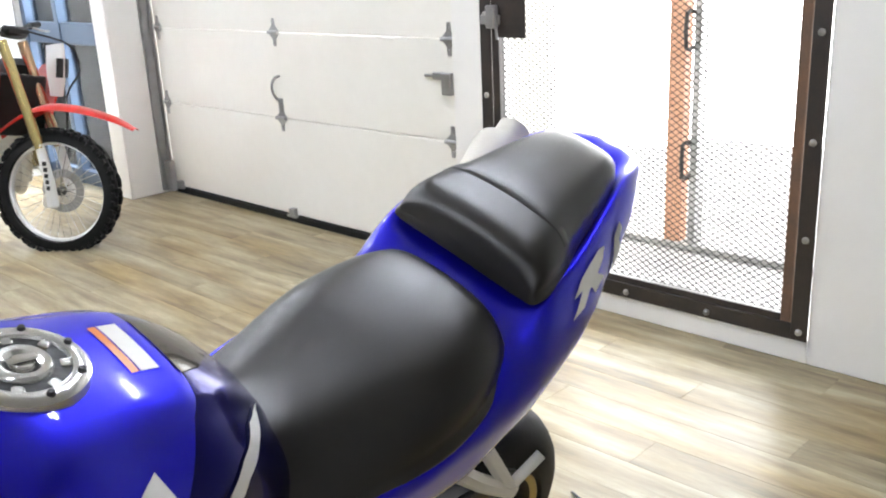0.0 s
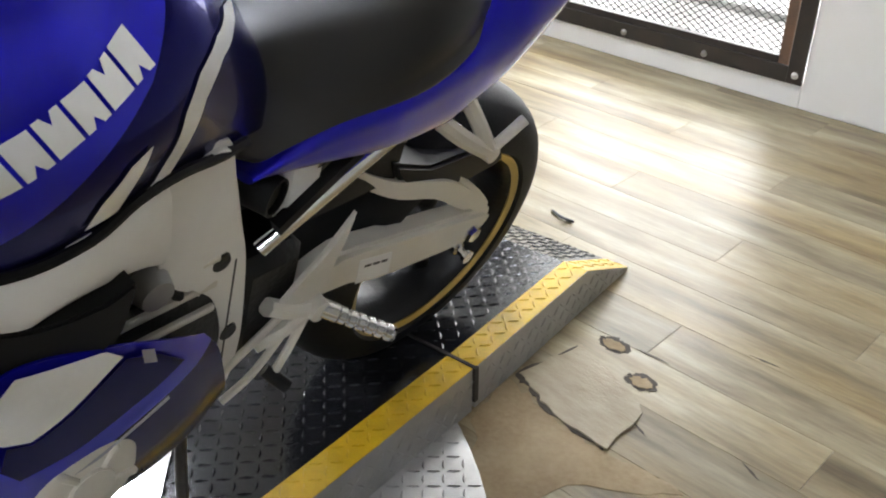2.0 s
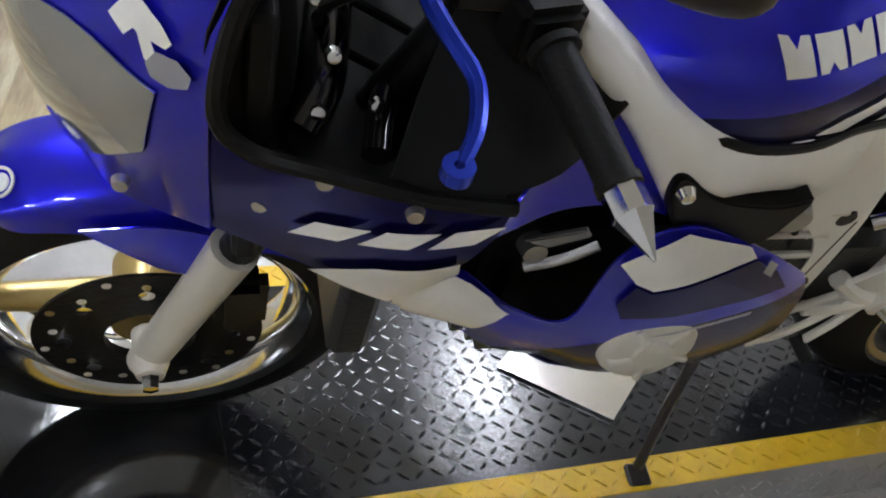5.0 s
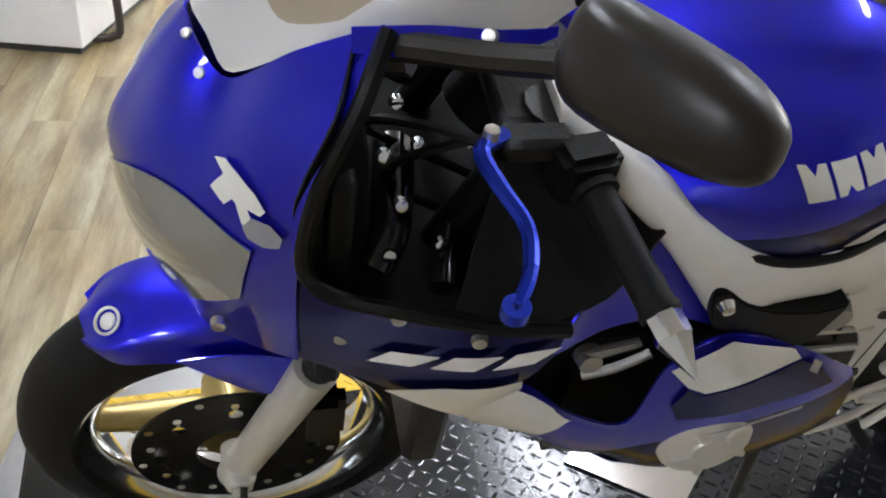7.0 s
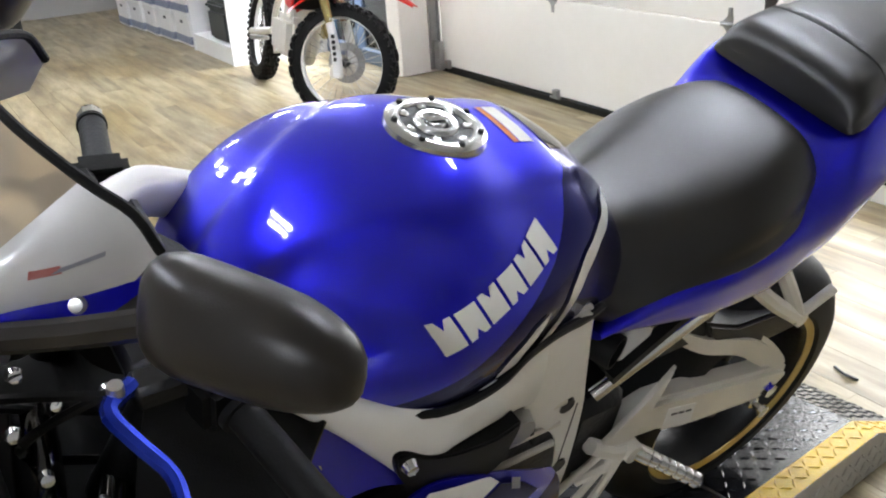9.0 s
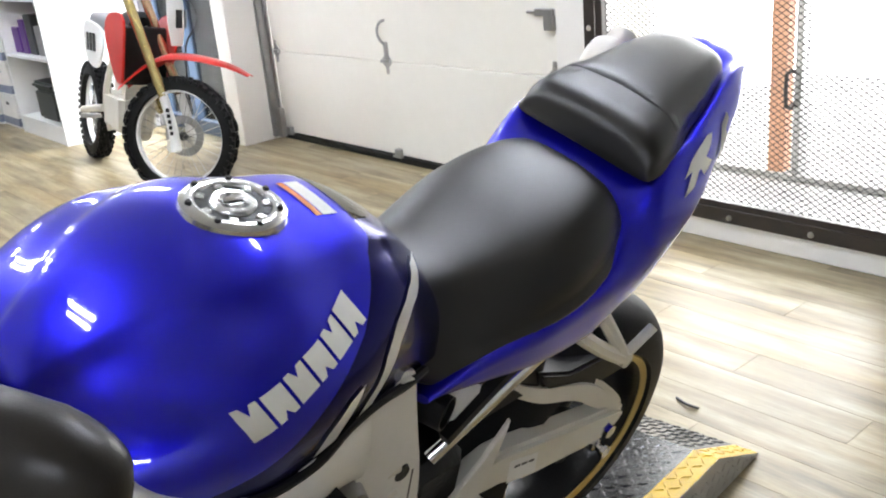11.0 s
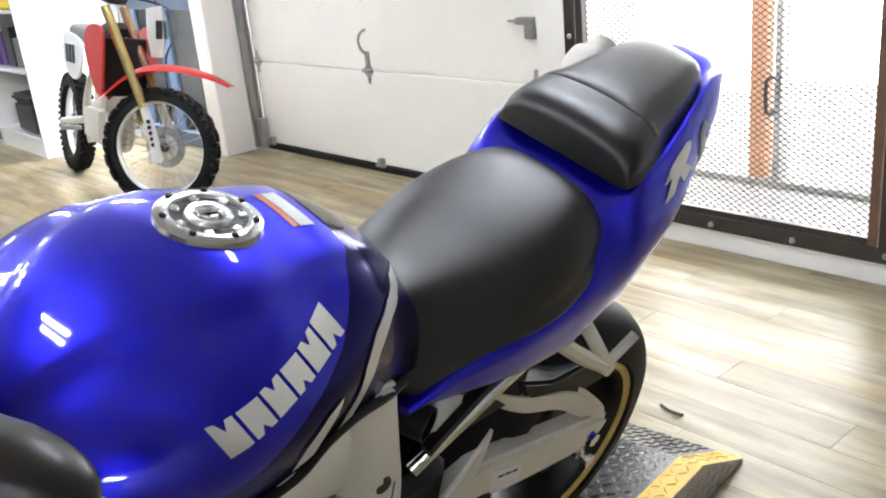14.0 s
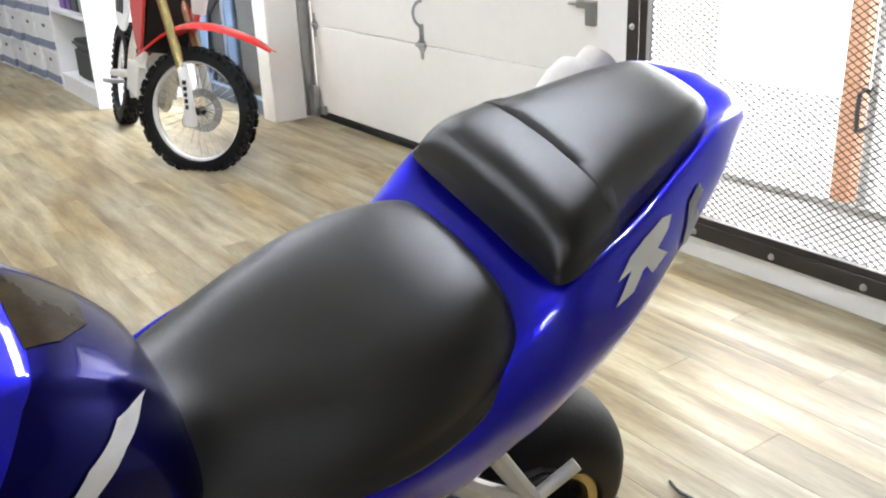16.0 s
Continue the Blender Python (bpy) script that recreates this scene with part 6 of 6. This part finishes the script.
def dark_cruiser(m, nm, extra, sig=0.78):
    b = thing("parked_motorcycle", nm, "motorcycle", "dark parked motorcycles", m)
    for u, r in ((0, 0.32), (1.45, 0.32)):
        w_ = part("wheel", lathe([(r - 0.09 + 0.09 * math.sin(math.pi * i / 10) ** 0.7, 0.065 * math.cos(math.pi * i / 10)) for i in range(11)] + [(r - 0.1, 0)], pose(0, u, r, 0, 90, 0), 36, True), M_RUBBER, b)
        part("rim", lathe([(r - 0.085, 0.05), (r - 0.10, 0.045), (r - 0.10, -0.045), (r - 0.085, -0.05)], pose(0, u, r, 0, 90, 0), 36), extra, w_)
        part("hub", lathe([(0, 0.06), (0.06, 0.05), (0.06, -0.05), (0, -0.06)], pose(0, u, r, 0, 90, 0), 20), M_DARK, w_)
    part("tank", body([(0.45, [(0, 0.85), (0.06, 0.84), (0.10, 0.78), (0.08, 0.70)]), (0.65, [(0, 0.90), (0.09, 0.88), (0.14, 0.80), (0.10, 0.70)]), (0.9, [(0, 0.84), (0.06, 0.83), (0.08, 0.77), (0.06, 0.70)])], 4, 4, True), M_PLASTIC, b)
    part("seat", body([(0.85, [(0, 0.78), (0.07, 0.77), (0.11, 0.73), (0.10, 0.69)]), (1.2, [(0, 0.76), (0.10, 0.75), (0.14, 0.71), (0.12, 0.67)]), (1.55, [(0, 0.80), (0.07, 0.79), (0.09, 0.75), (0.08, 0.72)])], 4, 4, True), M_SEAT, b)
    part("engine", B(-0.16, 0.16, 0.45, 0.98, 0.22, 0.66, 0.05, seg=2), M_DARK, b)
    for s in (1, -1):
        part("fork", rod((s * 0.09, 0, 0.32), (s * 0.09, 0.34, 0.98), 0.025), M_ZINC, b)
        part("turn_signal", lathe([(0, 0.05), (0.03, 0.04), (0.036, 0.0), (0.03, -0.03), (0, -0.035)], pose(s * 0.19, 0.02, sig, 90, 0, 0), 16), M_ORANGELENS, b, "orange turn signal")
    part("headlight", lathe([(0, 0.09), (0.07, 0.06), (0.085, 0), (0.08, -0.03), (0, -0.04)], pose(0, 0.18, 0.86, 90, 0, 0), 24), M_CHROME, b)
    part("handlebar", tube([(-0.38, 0.5, 1.02), (-0.2, 0.42, 1.05), (0, 0.36, 0.99), (0.2, 0.42, 1.05), (0.38, 0.5, 1.02)], 0.014, 8), M_DARK, b)
    part("exhaust", tube([(0.16, 0.5, 0.3), (0.19, 0.8, 0.24), (0.19, 1.5, 0.30)], 0.04, 12), M_CHROME, b)
    part("kick_stand", rod((-0.10, 0.75, 0.25), (-0.26, 0.80, 0.01), 0.014), M_BLACKSTEEL, b)
    return b


M_ORANGELENS = mat("orange_lens", (0.85, 0.16, 0.01), 0.2, scale=10, coat=1.0)
M_LIME = mat("lime_rim_tape", (0.45, 0.70, 0.03), 0.35, scale=10)
dark_cruiser(pose(-6.85, 0.15, 0, 0, 8, 100), "black cruiser motorcycle with orange turn signals", M_ZINC, 0.33)
dark_cruiser(pose(-6.1, -0.55, 0, 0, 8, 104), "black motorcycle with lime green wheel rims", M_LIME)
dark_cruiser(pose(-7.5, 0.95, 0, 0, 8, 98), "black cruiser motorcycle with chrome exhaust", M_ZINC)

# ---------------------------------------------------------------- floor of vinyl planks
M_SLAB = mat("floor_slab", (0.20, 0.16, 0.11), 0.6, scale=4, color2=(0.12, 0.10, 0.08), bump=0.2)


def plank_material():
    m = bpy.data.materials.new("vinyl_planks")
    m.use_nodes = True
    n, l = m.node_tree.nodes, m.node_tree.links
    b = n["Principled BSDF"]
    co, mp, info = n.new("ShaderNodeTexCoord"), n.new("ShaderNodeMapping"), n.new("ShaderNodeObjectInfo")
    geo = n.new("ShaderNodeNewGeometry")
    rnd = n.new("ShaderNodeMath")
    rnd.operation = "ADD"
    l.new(info.outputs["Random"], rnd.inputs[0]), l.new(geo.outputs["Random Per Island"], rnd.inputs[1])
    off = n.new("ShaderNodeVectorMath")
    off.operation = "SCALE"
    l.new(rnd.outputs[0], off.inputs["Scale"])
    off.inputs[0].default_value = (37, 23, 11)
    ad = n.new("ShaderNodeVectorMath")
    l.new(co.outputs["Object"], ad.inputs[0]), l.new(off.outputs[0], ad.inputs[1])
    mp.inputs["Scale"].default_value = (1.3, 9, 1)
    l.new(ad.outputs[0], mp.inputs[0])
    t1, t2, t3 = (n.new("ShaderNodeTexNoise") for _ in range(3))
    for t, s, d in ((t1, 1.6, 4), (t2, 14, 6), (t3, 1.1, 3)):
        t.inputs["Scale"].default_value, t.inputs["Detail"].default_value = s, d
        l.new(mp.outputs[0] if t is not t3 else geo.outputs["Position"], t.inputs[0])
    cr = n.new("ShaderNodeValToRGB")
    e = cr.color_ramp.elements
    e[0].position, e[0].color = 0.30, (0.160, 0.122, 0.066, 1)
    e[1].position, e[1].color = 0.72, (0.42, 0.365, 0.245, 1)
    k = cr.color_ramp.elements.new(0.5)
    k.color = (0.30, 0.25, 0.15, 1)
    l.new(t1.outputs[0], cr.inputs[0])
    mx = n.new("ShaderNodeMix")
    mx.data_type, mx.blend_type = "RGBA", "OVERLAY"
    mx.inputs["Factor"].default_value = 0.34
    l.new(cr.outputs[0], mx.inputs["A"]), l.new(t2.outputs["Fac"], mx.inputs["B"])
    hs = n.new("ShaderNodeHueSaturation")
    hs.inputs["Saturation"].default_value = 0.98
    fr = n.new("ShaderNodeMath")
    fr.operation = "FRACT"
    l.new(rnd.outputs[0], fr.inputs[0])
    mr = n.new("ShaderNodeMapRange")
    mr.inputs["To Min"].default_value, mr.inputs["To Max"].default_value = 0.84, 1.14
    l.new(fr.outputs[0], mr.inputs[0]), l.new(mr.outputs[0], hs.inputs["Value"]), l.new(mx.outputs["Result"], hs.inputs["Color"])
    mp2 = n.new("ShaderNodeMapping")
    mp2.inputs["Scale"].default_value = (0.55, 2.6, 1)
    mp2.inputs["Rotation"].default_value = (0, 0, 0.25)
    t4 = n.new("ShaderNodeTexNoise")
    t4.inputs["Scale"].default_value, t4.inputs["Detail"].default_value = 1.7, 6
    l.new(geo.outputs["Position"], mp2.inputs[0]), l.new(mp2.outputs[0], t4.inputs[0])
    wear = n.new("ShaderNodeMapRange")
    wear.inputs["From Min"].default_value, wear.inputs["From Max"].default_value = 0.44, 0.62
    wear.inputs["To Max"].default_value = 1.0
    l.new(t4.outputs[0], wear.inputs[0])
    mw = n.new("ShaderNodeMix")
    mw.data_type, mw.blend_type = "RGBA", "MULTIPLY"
    l.new(wear.outputs[0], mw.inputs["Factor"]), l.new(hs.outputs[0], mw.inputs["A"])
    mw.inputs["B"].default_value = (0.80, 0.70, 0.51, 1)
    l.new(mw.outputs["Result"], b.inputs["Base Color"])
    rr = n.new("ShaderNodeMapRange")
    rr.inputs["To Min"].default_value, rr.inputs["To Max"].default_value = 0.24, 0.50
    l.new(t3.outputs[0], rr.inputs[0]), l.new(rr.outputs[0], b.inputs["Roughness"])
    bp = n.new("ShaderNodeBump")
    bp.inputs["Strength"].default_value, bp.inputs["Distance"].default_value = 0.10, 0.003
    l.new(t2.outputs[0], bp.inputs["Height"]), l.new(bp.outputs[0], b.inputs["Normal"])
    return m


M_PLANK = plank_material()
floor = structure("floor", B(X0, X1, Y0, WY + 0.22, -0.10, -0.004), M_SLAB, "worn wood-look vinyl plank floor", "floor")
PL, PW = 1.22, 0.152
slots = []
for j in range(int((WY + 0.2 - Y0) / PW) + 1):
    y = Y0 + PW * j
    off = (j * 0.437) % PL
    for i in range(int((X1 - X0) / PL) + 2):
        x = X0 - off + PL * i
        xa, xb = max(x, X0), min(x + PL, X1)
        if xb - xa > 0.05:
            slots.append((xa, xb, y, min(y + PW, WY + 0.2)))
near = sorted(slots, key=lambda s: abs((s[0] + s[1]) / 2 + 1.4) * 0.45 + abs((s[2] + s[3]) / 2 - 1.9))
pick = set(near[:300])


def plank_verts(xa, xb, ya, yb):
    g, c, t = 0.0002, 0.0006, 0.0
    lo = [(xa + g, ya + g, -0.004), (xb - g, ya + g, -0.004), (xb - g, yb - g, -0.004), (xa + g, yb - g, -0.004)]
    mid = [(x, y, -0.0012) for x, y, _ in lo]
    hi = [(xa + g + c, ya + g + c, t), (xb - g - c, ya + g + c, t), (xb - g - c, yb - g - c, t), (xa + g + c, yb - g - c, t)]
    fs = [(8, 9, 10, 11)] + [(a, (a + 1) % 4, 4 + (a + 1) % 4, 4 + a) for a in range(4)] + [(4 + a, 4 + (a + 1) % 4, 8 + (a + 1) % 4, 8 + a) for a in range(4)]
    return lo + mid + hi, fs


cache = {}
rest_v, rest_f = [], []
for s in slots:
    xa, xb, ya, yb = s
    if s in pick:
        key = (round(xb - xa, 4), round(yb - ya, 4))
        if key not in cache:
            v, f = plank_verts(0, xb - xa, 0, yb - ya)
            me = bpy.data.meshes.new("mesh")
            me.from_pydata(v, [], f)
            me.materials.append(M_PLANK)
            cache[key] = me
        o = new("plank", cache[key])
        o.parent = floor
        o.location = (xa, ya, 0)
    else:
        v, f = plank_verts(xa, xb, ya, yb)
        k = len(rest_v)
        rest_v += v
        rest_f += [tuple(i + k for i in q) for q in f]
me = bpy.data.meshes.new("mesh")
me.from_pydata(rest_v, [], rest_f)
me.materials.append(M_PLANK)
o = new("planks", me)
o.parent = floor
tagged(o, "wood-look vinyl planks", kind="stuff")

# torn vinyl beside the lift: bare patch, lifted sheet with a dark edge, two worn holes, a few scuffs
M_SUB = mat("bare_subfloor", (0.26, 0.18, 0.09), 0.75, color2=(0.40, 0.31, 0.18), scale=9, amount=1.0, bump=0.4, bscale=60)
M_TORN = mat("lifted_vinyl", (0.40, 0.335, 0.215), 0.5, color2=(0.25, 0.19, 0.11), scale=7, amount=0.8, bump=0.25, bscale=40, stretch=(2, 8, 1))
M_GRIME = mat("floor_grime", (0.06, 0.045, 0.03), 0.7, scale=20)


def ragged(poly, n=5, amp=0.006, seed=1):
    rng = random.Random(seed)
    out = []
    for i, (x, y) in enumerate(poly):
        x2, y2 = poly[(i + 1) % len(poly)]
        for k in range(n):
            t = k / n
            j = amp if k else 0
            out.append((x + (x2 - x) * t + rng.uniform(-j, j), y + (y2 - y) * t + rng.uniform(-j, j)))
    return out


bare = prism(ragged([(-0.58, 1.60), (-0.44, 1.57), (-0.30, 1.56), (-0.13, 1.57), (-0.30, 1.44), (-0.36, 1.27), (-0.44, 1.33), (-0.55, 1.44)], 6, 0.012, 3), 0.0004, 0.0018)
patch = tagged(part("floor_patch", bare, M_SUB, None, smooth=False), "bare brown subfloor where the vinyl is torn away", "floor patch", kind="structure")
sheet_poly = [(-0.575, 1.625), (-0.54, 1.80), (-0.36, 1.74), (-0.31, 1.70), (-0.30, 1.565), (-0.44, 1.575), (-0.52, 1.605)]
tagged(part("torn_vinyl", prism(ragged(sheet_poly, 6, 0.005, 5), 0.0045, 0.0075), M_TORN, None, smooth=False), "curled grey brown piece of torn vinyl flooring", "torn vinyl", kind="structure")
tagged(part("torn_edge", prism(ragged([(x * 1.0 - 0.006, y - 0.006) for x, y in sheet_poly], 6, 0.007, 8), 0.0022, 0.0042), M_GRIME, None, smooth=False), "dark grimy edge under torn vinyl", "floor grime", kind="structure")
for i, (x, y) in enumerate(((-0.49, 1.86), (-0.37, 1.79))):
    ring = [(x + 0.040 * math.cos(2 * math.pi * k / 9), y + 0.026 * math.sin(2 * math.pi * k / 9)) for k in range(9)]
    tagged(part("worn_hole", prism(ragged(ring, 3, 0.006, 11 + i), 0.0004, 0.0012), M_GRIME, None, smooth=False), "dark worn hole in the vinyl floor", "floor hole", kind="structure")
    ring = [(x + 0.029 * math.cos(2 * math.pi * k / 9), y - 0.002 + 0.018 * math.sin(2 * math.pi * k / 9)) for k in range(9)]
    tagged(part("worn_hole", prism(ragged(ring, 3, 0.005, 21 + i), 0.0013, 0.002), M_SUB, None, smooth=False), "brown subfloor showing through a worn hole", "floor hole", kind="structure")
rng = random.Random(4)
for i in range(9):
    x, y = rng.uniform(-0.5, 0.3), rng.uniform(1.6, 2.3)
    l_, a = rng.uniform(0.02, 0.09), rng.uniform(-0.5, 0.2)
    d = Vector((math.cos(a), math.sin(a), 0)) * l_
    q = [(x, y), (x + d.x * 0.5, y + d.y * 0.5 - 0.003), (x + d.x, y + d.y), (x + d.x * 0.5, y + d.y * 0.5 + 0.003)]
    tagged(part("scuff", prism(ragged(q, 3, 0.001, i), 0.0003, 0.001), M_GRIME, None, smooth=False), "dark scuff on the vinyl floor", "scuff mark", "scuffs on the floor", "structure")
tagged(part("cable_tie", tube([(-0.98, 2.25, 0.004), (-0.94, 2.235, 0.006), (-0.90, 2.24, 0.004), (-0.93, 2.225, 0.012)], 0.004, 6), M_DARK, None), "small black cable tie lying on the floor", "cable tie")
